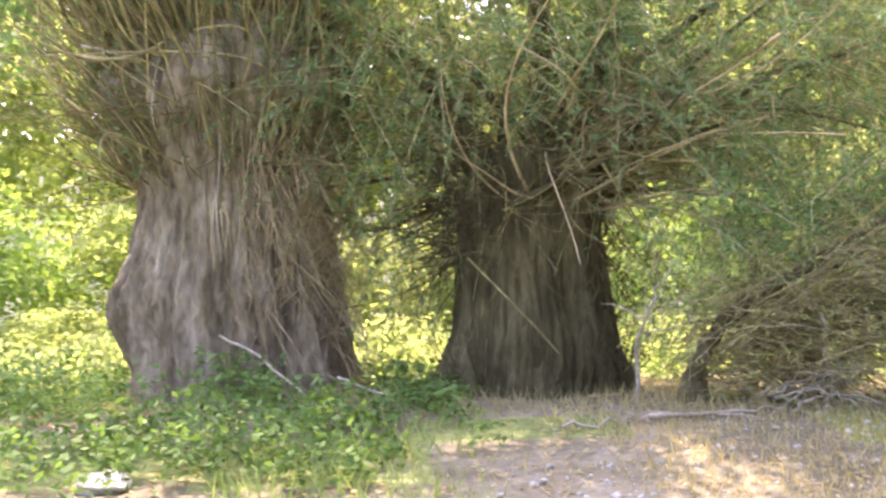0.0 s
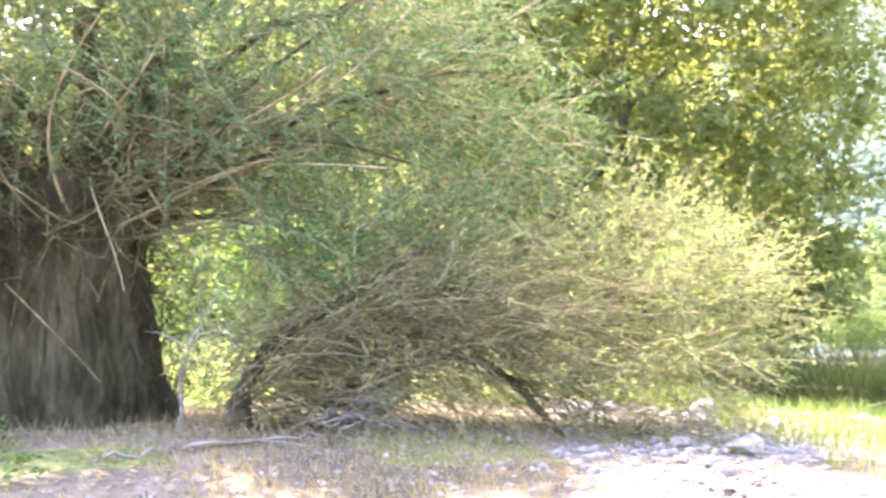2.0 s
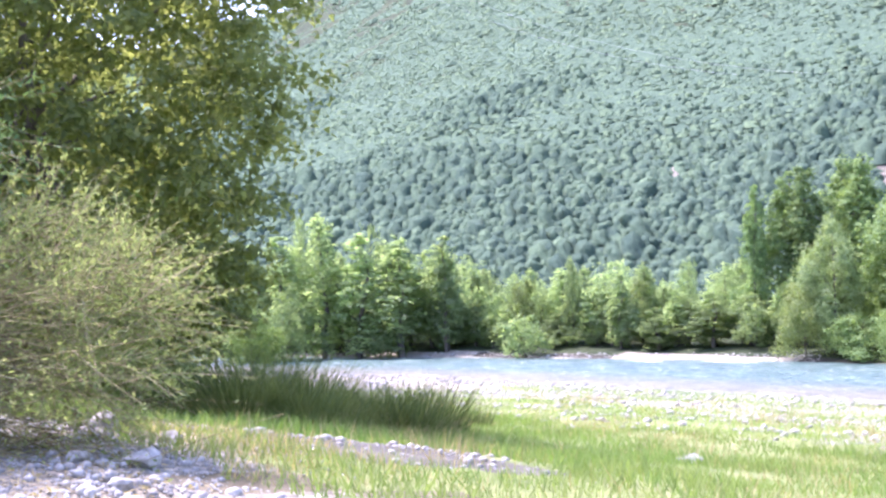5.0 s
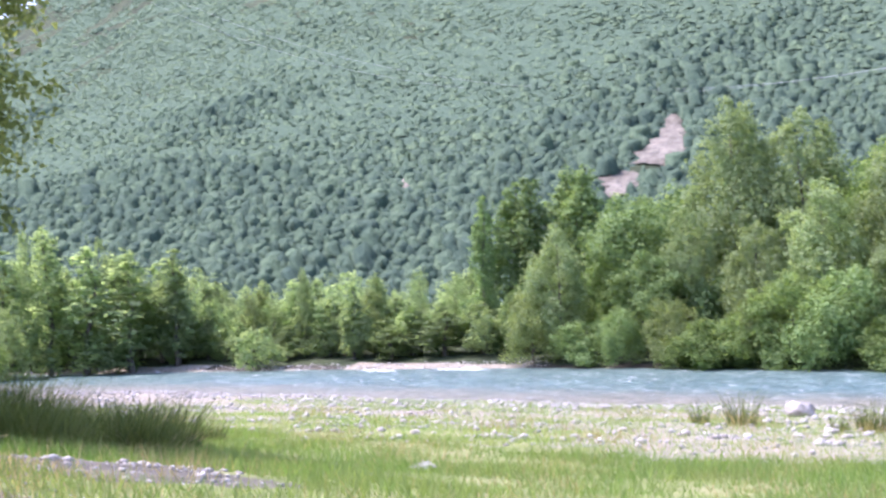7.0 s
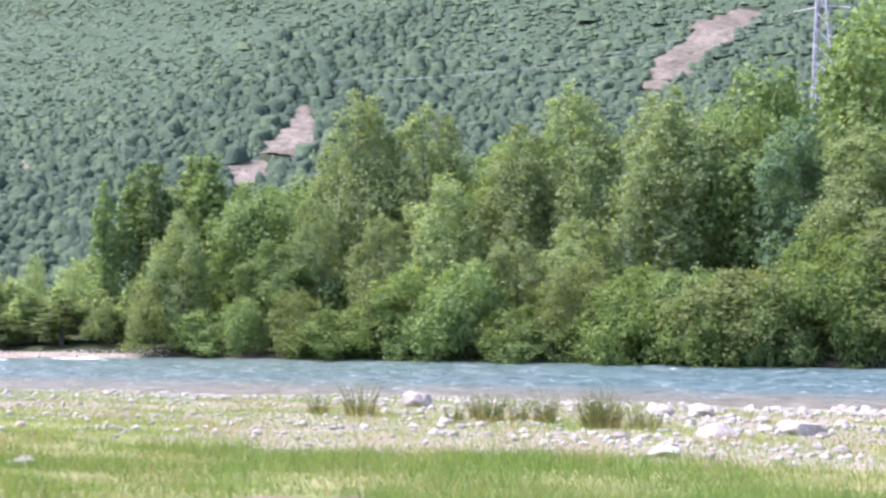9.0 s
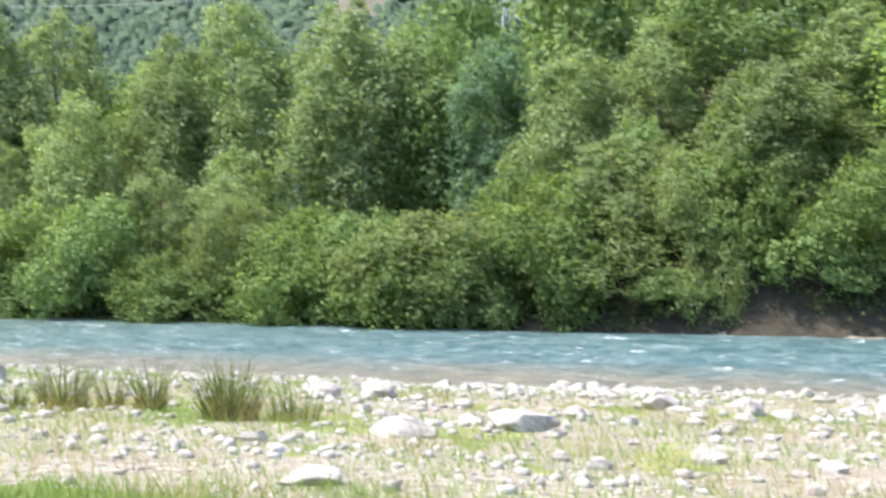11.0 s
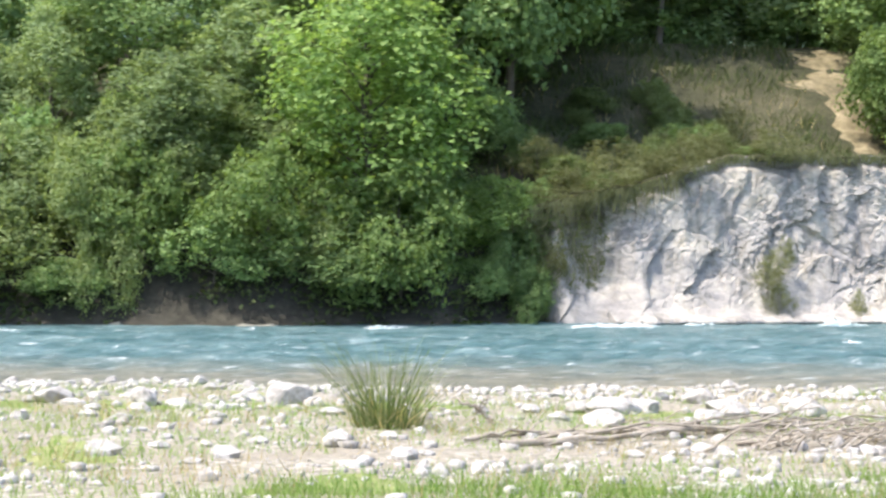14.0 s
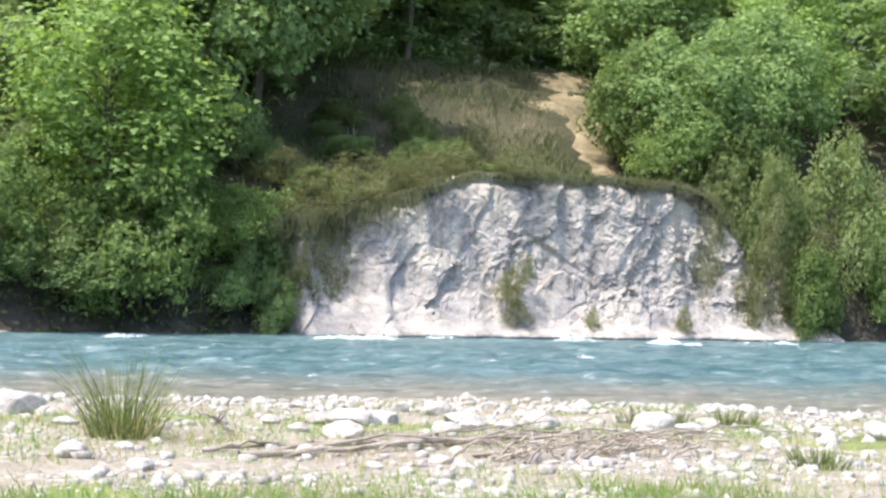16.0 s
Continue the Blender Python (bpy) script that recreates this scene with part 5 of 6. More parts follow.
    p, r = spray(rng, st, d, rng.uniform(0.3, 1.1, n), -0.1, 0.006, 6, 3, 0.18)
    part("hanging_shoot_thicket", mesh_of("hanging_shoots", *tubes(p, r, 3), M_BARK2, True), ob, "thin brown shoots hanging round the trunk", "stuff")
    # more unseen leaves overhead, to shade the ground in front
    part("upper_crown", mesh_of("upper_crown", *OVERHEAD_SHADE[1], L_WILLOW), ob, kind="stuff")
    # low shoots at the foot
    n = 110
    a = rng.uniform(-1.4, 1.6, n)
    st = np.stack([x + 0.75 * np.cos(a), y + 0.75 * np.sin(a), np.full(n, z0 + 0.1)], 1)
    d = unit(np.stack([0.4 * np.cos(a), 0.4 * np.sin(a), np.ones(n)], 1) + 0.3 * rng.normal(size=(n, 3)))
    p, r = spray(rng, st, d, rng.uniform(0.3, 1.0, n), 0, 0.006, 5, 3, 0.1)
    part("basal_shoot_thicket", mesh_of("basal_shoots", *tubes(p, r, 3), M_BARK2, True), ob, kind="stuff")


def fallen_willow():
    rng = np.random.default_rng(303)
    ob = thing("fallen_willow", (0, 0, 0), "fallen willow with an arching limb and a mass of brown twigs", "tree", "old willows")
    g = ground_z
    main = [np.array([(-12.2, 2.75, g(-12.2, 2.75) - 0.1), (-12.2, 2.78, 3.5), (-12.2, 2.86, 3.75), (-12.15, 3.05, 3.98), (-12.1, 3.3, 4.15), (-12.05, 3.6, 4.28), (-12.0, 4.0, 4.5), (-11.9, 4.5, 4.75)]),
            np.array([(-12.5, 3.75, g(-12.5, 3.75) - 0.05), (-12.45, 3.95, 3.5), (-12.3, 4.25, 3.72), (-12.2, 4.55, 3.8), (-11.95, 4.8, 3.72), (-11.6, 5.0, 3.5), (-11.4, 5.12, 3.25), (-11.25, 5.25, g(-11.25, 5.25) - 0.03)])]
    s = np.linspace(0, 7, 36)
    knob = np.stack([np.interp(s, np.arange(8), main[0][:, q]) for q in range(3)], 1) + 0.012 * rng.normal(size=(36, 3))
    thick = np.interp(s, np.arange(8), [0.20, 0.09, 0.065, 0.07, 0.06, 0.05, 0.04, 0.018]) * (1 + 0.22 * lumps(s, 0 * s, 0, 306, 2.2))
    part("limb", mesh_of("limb", *tubes([knob], [thick], 12), M_BARK2, True), ob, "thick crooked brown limb")
    part("arching_limb", mesh_of("arch", *tubes(main[1:], [np.array([0.06, 0.065, 0.06, 0.055, 0.05, 0.04, 0.03, 0.02])], 8), M_BARK2, True), ob)
    stump = trunk_mesh("stump", 25, [(g(-14.3, 4.2) - 0.1, 0.3, -14.3, 4.2), (g(-14.3, 4.2) + 0.4, 0.2, -14.3, 4.25), (4.1, 0.15, -14.3, 4.5)], 40, [(0.3, 3.4, 0.2, 0.07), (-0.8, 3.0, 0.2, 0.06)], M_BARK2)
    part("rear_trunk", stump, ob)
    # brown twig mass fanning out and drooping
    n = 1600
    t = rng.uniform(-0.12, 1, n)
    st = np.stack([-12.35 + 1.1 * t ** 2 + 0.3 * rng.normal(size=n), 3.0 + 2.5 * t, 3.75 + 0.48 * np.sin(2.5 * t) - 0.7 * np.abs(t) ** 3 + 0.27 * rng.normal(size=n)], 1)
    d = unit(np.stack([0.3 + 0.5 * rng.normal(size=n), 0.9 + 0.45 * rng.normal(size=n), 0.15 + 0.5 * rng.normal(size=n)], 1))
    p, r = spray(rng, st, d, rng.uniform(0.4, 1.6, n), -0.25, 0.0056, 7, 3, 0.36)
    low = [np.where(True, np.maximum(q, [[-99, -99, ground_z(q[-1][0], q[-1][1]) + 0.03]]), q) for q in p]
    part("twig_mass", mesh_of("twig_mass", *tubes(low, r, 3), M_TWIG, True), ob, "dense bent brown twigs", "stuff")
    part("scattered_leaves", mesh_of("scattered_leaves", *along(rng, low[:1200], 7, 0.1, 0.06, 0.014), L_BRIGHT), ob, kind="stuff")
    # twigs standing up over the limb
    n = 240
    st = np.stack([-12.15 + 0.35 * rng.normal(size=n), rng.uniform(2.2, 5.2, n), 3.8 + 0.32 * rng.normal(size=n)], 1)
    d = unit(np.stack([0.1 * rng.normal(size=n), 0.6 + 0.4 * rng.normal(size=n), 0.55 + 0.3 * rng.normal(size=n)], 1))
    p2, r2 = spray(rng, st, d, rng.uniform(0.5, 1.3, n), 0.1, 0.0045, 8, 3, 0.2)
    part("upright_twig_thicket", mesh_of("upright_twigs", *tubes(p2, r2, 3), M_SHOOT, True), ob, kind="stuff")
    # tips in the sun: the light is given by paler leaf and twig colours
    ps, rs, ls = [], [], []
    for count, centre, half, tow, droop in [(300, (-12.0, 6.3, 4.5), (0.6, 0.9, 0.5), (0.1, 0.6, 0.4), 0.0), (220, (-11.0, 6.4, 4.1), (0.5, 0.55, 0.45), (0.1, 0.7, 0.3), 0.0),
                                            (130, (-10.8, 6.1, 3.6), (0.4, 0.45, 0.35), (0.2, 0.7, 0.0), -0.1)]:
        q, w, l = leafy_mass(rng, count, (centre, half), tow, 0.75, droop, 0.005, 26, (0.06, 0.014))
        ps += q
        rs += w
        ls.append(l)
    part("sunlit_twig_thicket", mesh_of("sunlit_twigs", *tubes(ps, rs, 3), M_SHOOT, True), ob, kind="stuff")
    part("foliage", mesh_of("foliage", *joined(*ls), L_BRIGHT), ob, "leaves at the tips in a sunlit yellow-green colour")
    # growth in shade: the same willow in darker leaf and twig colours
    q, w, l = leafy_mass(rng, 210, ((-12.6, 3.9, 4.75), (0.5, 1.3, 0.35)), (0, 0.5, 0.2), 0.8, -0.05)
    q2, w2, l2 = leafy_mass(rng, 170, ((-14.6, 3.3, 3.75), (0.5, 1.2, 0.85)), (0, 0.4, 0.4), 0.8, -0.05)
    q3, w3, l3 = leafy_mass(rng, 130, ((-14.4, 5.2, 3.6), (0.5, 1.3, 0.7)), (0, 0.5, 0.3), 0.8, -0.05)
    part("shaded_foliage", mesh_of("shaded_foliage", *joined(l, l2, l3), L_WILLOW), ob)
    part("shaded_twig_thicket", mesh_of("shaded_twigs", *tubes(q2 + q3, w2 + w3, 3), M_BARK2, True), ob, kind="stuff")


def add_shade_crowns():
    """Unseen leaf masses, added overhead to shade the willows and the ground."""
    r = np.random.default_rng(404)
    shape = lambda h: 2.9 * np.sin(np.pi * np.clip(h * 0.8 + 0.15, 0, 1)) ** 0.6
    out = []
    for x, y, z, clumps in ((-16.2, -2.5, 7.3, 105), (-14.2, 0.9, 7.6, 150)):
        (v, f), _ = crown_cards(r, shape, clumps, 70, 0.16, 0.6, 0.75, 4.5)
        out.append((v + np.array([x, y, z]), f))
    return out


OVERHEAD_SHADE = add_shade_crowns()
willow_one()
willow_two()
fallen_willow()


def dead_branch(points, thick, label, twigs=6, seed=1):
    rng = np.random.default_rng(seed)
    pts = np.array(points, float)
    s = np.linspace(0, len(pts) - 1, 12)
    p = np.stack([np.interp(s, np.arange(len(pts)), pts[:, j]) for j in range(3)], 1)
    p[1:-1] += 0.02 * rng.normal(size=(10, 3))
    paths, radii = [p], [thick * np.linspace(1.1, 0.35, 12)]
    for i in rng.integers(3, 11, twigs):
        e = p[i] + (p[min(i + 1, 11)] - p[i]) * 1.5 + 0.3 * rng.normal(size=3) * np.array([1, 1, 0.5])
        e[2] = max(e[2], ground_z(e[0], e[1]) + 0.02)
        paths.append(bent(rng, p[i], e, 4, 0, 0.08))
        radii.append(thick * 0.4 * np.linspace(1, 0.4, 4))
    me = mesh_of("dead_branch", *tubes(paths, radii, 6), M_DEAD, True)
    return tagged(new("dead_branch", me), label, "branch", "dead branches")


def on(x, y, up=0.03):
    return (x, y, ground_z(x, y) + up)


dead_branch([(-12.3, 2.3, ground_z(-12.3, 2.3) - 0.02), (-12.28, 2.32, 3.8), (-12.25, 2.45, 4.1), (-12.2, 2.65, 4.42)], 0.02, "pale bare forked branch standing by the willow", 4, 1)
dead_branch([(-11.9, 3.62, 4.15), (-11.8, 3.75, 3.85), (-11.78, 3.72, 3.6), on(-11.75, 3.8)], 0.018, "pale broken branch hanging to the ground", 4, 2)
for k in range(26):
    r9 = np.random.default_rng(400 + k)
    a, cx, cy = r9.uniform(-0.9, 1.2), -12.0 + 0.2 * r9.normal(), 3.75 + 0.2 * r9.normal()
    ln = r9.uniform(0.15, 0.42)
    dead_branch([on(cx - ln * math.sin(a), cy - ln * math.cos(a), r9.uniform(0.01, 0.1)), on(cx, cy, r9.uniform(0.08, 0.3)), on(cx + ln * math.sin(a), cy + ln * math.cos(a), r9.uniform(0.02, 0.4))], r9.uniform(0.008, 0.014), "grey dead stick lying in a brush heap", 1, 500 + k)
dead_branch([on(-11.3, 2.2, 0.03), on(-11.4, 2.8, 0.04), on(-11.5, 3.3, 0.03)], 0.02, "grey dead branch lying on dry ground", 3, 3)
dead_branch([on(-11.0, 1.5), on(-11.2, 2.0), on(-11.5, 2.4)], 0.014, "thin dead branch lying on dry ground", 3, 4)

# ---- woodland edge behind the willows ----
rng = np.random.default_rng(77)
EDGE = "sunlit growth behind the willows"
for key, x, y, top, w in [("sunny", -21, -5.5, 7.0, 4.2), ("sunny", -22.5, -2.8, 6.2, 4.0), ("sunny", -20.5, 0.6, 5.4, 3.4), ("sunny", -22.5, 2.6, 6.4, 4.2), ("sunny", -21.0, 5.0, 5.8, 3.6), ("sunny", -22.0, 7.4, 6.6, 3.6),
                          ("sunnytree", -26, -7.5, 12, 6), ("sunnytree", -27, -2.5, 11, 6), ("sunnytree", -27, 2.0, 12, 6), ("sunnytree", -26, 6.5, 11, 6), ("sunny", -19.3, -3.6, 4.6, 2.2), ("sunny", -18.4, 2.2, 4.3, 1.8),
                          ("sunnytree", -33, -5, 15, 8), ("sunnytree", -34, 3, 15, 8), ("sunnytree", -33, 11, 14, 8), ("sunnytree", -36, 16, 15, 8), ("sunnytree", -30.5, 8, 14, 7)]:
    plant(key, x, y, top, w, EDGE, rng)


def big_tree():
    """The tall tree by the backwater, its trunk showing through the leaves."""
    r = np.random.default_rng(55)
    x, y = -23.7, 12.7
    z = ground_z(x, y)
    ob = thing("tree", (x, y, z), "tall poplar with a brown trunk and yellow-green leaves", "tree", EDGE)
    shape = lambda h: np.interp(h, [0, 0.1, 0.3, 0.55, 0.8, 1.0], [2.6, 3.4, 3.9, 4.5, 4.4, 3.4])
    (v, f), tips = crown_cards(r, shape, 1000, 100, 0.15, 0.62, 0.75, 11.8)
    v[:, 2] += 0.2
    tips[:, 2] += 0.2
    part("trunk", mesh_of("trunk", *limbs(r, 11, 4.5, 0.2, tips, 16), M_TRUNK, True), ob)
    part("crown", mesh_of("crown", v, f, L_POPLAR), ob)


big_tree()
for key, x, y, top, w in [("olive", -31.0, 17.0, 9.2, 4.2), ("green", -36, 21.0, 9.5, 4.2), ("olive", -27.5, 15.0, 5.0, 3.4), ("bush", -31.5, 18.8, 4.4, 3.2), ("bush", -36.5, 22.0, 4.0, 3.4), ("silver", -61, 41.5, 8.0, 3.6), ("bush", -58, 41.5, 3.2, 3.0)]:
    plant(key, x, y, top, w, "trees by the backwater", rng)


# ---- grass, rushes and herbs ----
def blades(rng, x, y, tall, wide, lean=0.35, spread=0.0, segs=3):
    """Tapered blades standing on the ground."""
    n = len(x)
    z = height(x, y) - 0.02
    a = rng.uniform(0, 2 * np.pi, n)
    lx, ly = np.cos(a), np.sin(a)
    t = np.linspace(0, 1, segs)
    le = (lean * rng.uniform(0.2, 1.2, n) * tall)[:, None]
    px = x[:, None] + lx[:, None] * le * t ** 1.8
    py = y[:, None] + ly[:, None] * le * t ** 1.8
    pz = z[:, None] + tall[:, None] * t
    b = rng.uniform(0, 2 * np.pi, n)
    wx, wy = (np.cos(b) * wide)[:, None] * (1 - 0.85 * t), (np.sin(b) * wide)[:, None] * (1 - 0.85 * t)
    v = np.stack([np.stack([px - wx, py - wy, pz], -1), np.stack([px + wx, py + wy, pz], -1)], 2).reshape(-1, 3)
    base = np.arange(n)[:, None] * segs * 2 + np.arange(segs - 1)[None] * 2
    f = np.stack([base, base + 1, base + 3, base + 2], -1).reshape(-1, 4)
    return v, f


def meadow():
    rng = np.random.default_rng(909)
    n = 300000
    x, y = rng.uniform(-34, 14, n), rng.uniform(6, 31, n)
    dn = near_edge(x) - y
    patch = lumps(x, y, 0, 61, 0.6)
    keep = (dn > turf_edge(x) + 2.5 * lumps(x, y, 0, 11, 0.5)) & (patch > rng.uniform(-1.1, 0.1, n))
    keep &= ~((x > -4.5) & (x < -1.2) & (y > 9.5) & (y < 12.5))
    keep &= (np.hypot(x, y) > 8) & ~stony(x, y)
    keep &= ((x + 7.8) / 0.7) ** 2 + ((y - 14.5) / 1.2) ** 2 + 0.4 * lumps(x, y, 0, 11, 0.5) > 1
    keep &= ~pool(x, y)
    x, y, patch = x[keep], y[keep], patch[keep]
    tall = rng.uniform(0.07, 0.24, len(x)) * (1 + 0.7 * np.clip(patch, -0.5, 1))
    v, f = blades(rng, x, y, tall, 0.006 + 0.004 * rng.uniform(size=len(x)), 0.7, segs=2)
    f = f[:, :3]
    return tagged(new("meadow_grass", mesh_of("meadow_grass", v, f, L_GRASS)), "lush green meadow grass by the gravel", "grass", kind="stuff")


def sparse(name, count, area, tall, material, label, seed, wide=0.006, cover=0.2):
    rng = np.random.default_rng(seed)
    x, y = rng.uniform(area[0], area[1], count), rng.uniform(area[2], area[3], count)
    keep = lumps(x, y, 0, seed, 0.7) > cover + rng.uniform(-0.4, 0.4, count)
    keep &= ((near_edge(x) - y) > 1.2) & ~(stony(x, y) & (rng.uniform(size=count) < 0.9))
    x, y = x[keep], y[keep]
    v, f = blades(rng, x, y, rng.uniform(*tall, len(x)), wide * rng.uniform(0.6, 1.4, len(x)), 0.7, segs=2)
    return tagged(new(name, mesh_of(name, v, f, material)), label, "grass", kind="stuff")


meadow()
sparse("gravel_grass", 130000, (-40, 18, 24, 43), (0.05, 0.17), L_GRASS, "thin yellow-green grass growing through the gravel", 71, 0.007, -0.2)
sparse("dry_grass", 70000, (-34, 16, 9, 38), (0.08, 0.3), L_STRAW, "scattered dry straw-coloured grass", 72, 0.006, 0.3)
sparse("dry_turf", 30000, (-14, -7, -3, 9), (0.03, 0.14), L_STRAW, "short dry grass under the willows", 73, 0.006, 0.0)
sparse("green_turf", 22000, (-20, -8, -8, 0.9), (0.06, 0.25), L_GRASS, "short green grass under the willows", 74, 0.008, 0.25)


def undergrowth():
    rng = np.random.default_rng(88)
    n = 900
    x = rng.uniform(-15.5, -9.5, n)
    y = rng.uniform(-5.5, 0.9, n)
    k = (x + 13 > (y - 0.2) * 0.6 - 2.2) & (lumps(x, y, 0, 89, 0.9) > -0.5) & (np.hypot(x + 14.5, y + 1) > 1.0)
    x, y = x[k], y[k]
    z = height(x, y)
    hi = rng.uniform(0.15, 0.5, len(x)) * np.clip(1.2 - (y + 1) * 0.35, 0.3, 1.2)
    per = 26
    t = rng.uniform(0.15, 1, (len(x), per))
    p = np.stack([x[:, None] + 0.09 * rng.normal(size=t.shape), y[:, None] + 0.09 * rng.normal(size=t.shape), z[:, None] + hi[:, None] * t], -1)
    v, f = leaf_cards(rng, p.reshape(-1, 3), (rng.normal(size=p.shape) * 0.5 + [0, 0, 1]).reshape(-1, 3), 0.075, 0.045)
    return tagged(new("nettles", mesh_of("nettles", v, f, L_NETTLE)), "patch of green nettles and herbs at the foot of the willow", "nettles", kind="stuff")


def undergrowth_rear():
    rng = np.random.default_rng(98)
    n = 1800
    x, y = rng.uniform(-20, -14.6, n), rng.uniform(-9, 8, n)
    z = height(x, y)
    hi = rng.uniform(0.2, 0.7, n)
    per = 16
    t = rng.uniform(0.1, 1, (n, per))
    p = np.stack([x[:, None] + 0.16 * rng.normal(size=t.shape), y[:, None] + 0.16 * rng.normal(size=t.shape), z[:, None] + hi[:, None] * t], -1)
    v, f = leaf_cards(rng, p.reshape(-1, 3), (rng.normal(size=p.shape) * 0.6 + [0, 0, 1]).reshape(-1, 3), 0.1, 0.06)
    # herbs take the same leaf colour with sunlight in it
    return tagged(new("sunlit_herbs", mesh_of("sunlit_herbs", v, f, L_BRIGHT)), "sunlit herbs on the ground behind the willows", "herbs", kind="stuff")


def slope_grass(name, count, tall, material, label, seed):
    rng = np.random.default_rng(seed)
    x, y = rng.uniform(4, 27, count), rng.uniform(57.6, 70, count)
    k = lumps(x, y, 0, seed, 0.8) > rng.uniform(-0.9, 0.6, count)
    k &= np.hypot((x - np.interp(y, [58, 70], [21.9, 23.7])) / 1.3, 0) > rng.uniform(0.6, 1.2, count)
    x, y = x[k], y[k]
    v, f = blades(rng, x, y, rng.uniform(*tall, len(x)), 0.02 * rng.uniform(0.6, 1.4, len(x)), 0.8, segs=2)
    return tagged(new(name, mesh_of(name, v, f, material)), label, "grass", kind="stuff")


def lip_grass():
    rng = np.random.default_rng(83)
    n = 5500
    x = rng.uniform(7.6, 25.0, n)
    x = x[lumps(x, 0 * x, 0, 84, 1.1) > rng.uniform(-1.3, 0.5, n)]
    y = far_edge(x) + rng.uniform(0.9, 3.8, len(x))
    v, f = blades(rng, x, y, rng.uniform(0.08, 0.26, len(x)), 0.012 * rng.uniform(0.6, 1.4, len(x)), 0.9, segs=2)
    v[:, 2] += np.repeat(cliff_top(x) - height(x, y) - 0.03, 4)
    # blades and roots hanging over the edge
    n = 2200
    x = rng.uniform(7.6, 24.6, n)
    x = x[lumps(x, 0 * x, 0, 85, 0.9) + 0.5 * (x < 13.5) > rng.uniform(-0.9, 1.0, n)]
    n = len(x)
    z = cliff_top(x) + rng.uniform(-0.1, 0.1, n)
    y = far_edge(x) + 0.85 + rng.uniform(-0.15, 0.25, n)
    dx, drop = 0.18 * rng.normal(size=n), rng.uniform(0.08, 0.32, n) * np.where(x < 13.5, 2.2, 1.0)
    b = 0.02 * rng.uniform(0.6, 1.4, n)
    hang = np.stack([np.stack([x - b, y, z], 1), np.stack([x + b, y, z], 1), np.stack([x + dx + 0.3 * b, y - 0.2 * drop, z - drop], 1), np.stack([x + dx - 0.3 * b, y - 0.2 * drop, z - drop], 1)], 1).reshape(-1, 3)
    v, f = joined((v, f), (hang, np.arange(4 * n).reshape(n, 4)))
    return tagged(new("lip_grass", mesh_of("lip_grass", v, f, L_DRYBUSH)), "olive grass along the lip of the cliff", "grass", kind="stuff")


lip_grass()
slope_grass("slope_grass", 26000, (0.15, 0.5), L_ROUGH, "rough olive grass on the slope above the cliff", 81)
slope_grass("slope_straw", 700, (0.15, 0.45), L_STRAW, "dry grass on the slope above the cliff", 82)
def litter():
    rng = np.random.default_rng(64)
    n = 9000
    x, y = rng.uniform(-15, -8, n), rng.uniform(-3, 6.5, n)
    k = lumps(x, y, 0, 65, 0.9) > rng.uniform(-0.8, 0.6, n)
    x, y = x[k], y[k]
    p = np.stack([x, y, height(x, y) + 0.012], 1)
    v, f = leaf_cards(rng, p, np.array([0, 0, 1.0]) + 0.35 * rng.normal(size=p.shape), 0.07, 0.025)
    return tagged(new("leaf_litter", mesh_of("leaf_litter", v, f, L_STRAW)), "dry leaves and bits of twig on the ground", "leaf litter", kind="stuff")


litter()
undergrowth()
undergrowth_rear()


def rush_clump(x, y, wide, tall, count, seed, label="tall green rush clump on the gravel bank", lean=0.6, dry=0.2, green=None):
    rng = np.random.default_rng(seed)
    ob = thing("rush_clump", (0, 0, 0), label, "rushes", "rush clumps")
    r = wide / 2 * np.sqrt(rng.uniform(0, 1, count)) * 0.75
    a = rng.uniform(0, 2 * np.pi, count)
    bx, by = x + r * np.cos(a), y + r * np.sin(a)
    hi = tall * rng.uniform(0.3, 1.05, count) * (1 - 0.45 * (r / (wide / 2)) ** 2)
    for name, pick, m, k in (("stem_tuft", rng.uniform(size=count) > dry, green or L_REED, 1.0), ("dry_stem_tuft", rng.uniform(size=count) < dry * 1.6, L_STRAW, 0.45)):
        t = np.linspace(0, 1, 4)
        q, n = pick, int(pick.sum())
        out = (lean * (0.3 + r[q] / (wide / 2)) * hi[q] * rng.uniform(0.4, 1.4, n))[:, None]
        aa = (a[q] + 0.5 * rng.normal(size=n))[:, None]
        px, py = bx[q][:, None] + np.cos(aa) * out * t ** 1.6, by[q][:, None] + np.sin(aa) * out * t ** 1.6
        pz = height(bx[q], by[q])[:, None] - 0.03 + k * hi[q][:, None] * t
        b = rng.uniform(0, 2 * np.pi, n)[:, None]
        wx, wy = np.cos(b) * 0.011 * (1 - 0.8 * t), np.sin(b) * 0.011 * (1 - 0.8 * t)
        v = np.stack([np.stack([px - wx, py - wy, pz], -1), np.stack([px + wx, py + wy, pz], -1)], 2).reshape(-1, 3)
        base = np.arange(n)[:, None] * 8 + np.arange(3)[None] * 2
        part(name, mesh_of(name, v, np.stack([base, base + 1, base + 3, base + 2], -1).reshape(-1, 4), m), ob, "" if k == 1.0 else "dry straw-coloured stems", "stuff")
    return ob


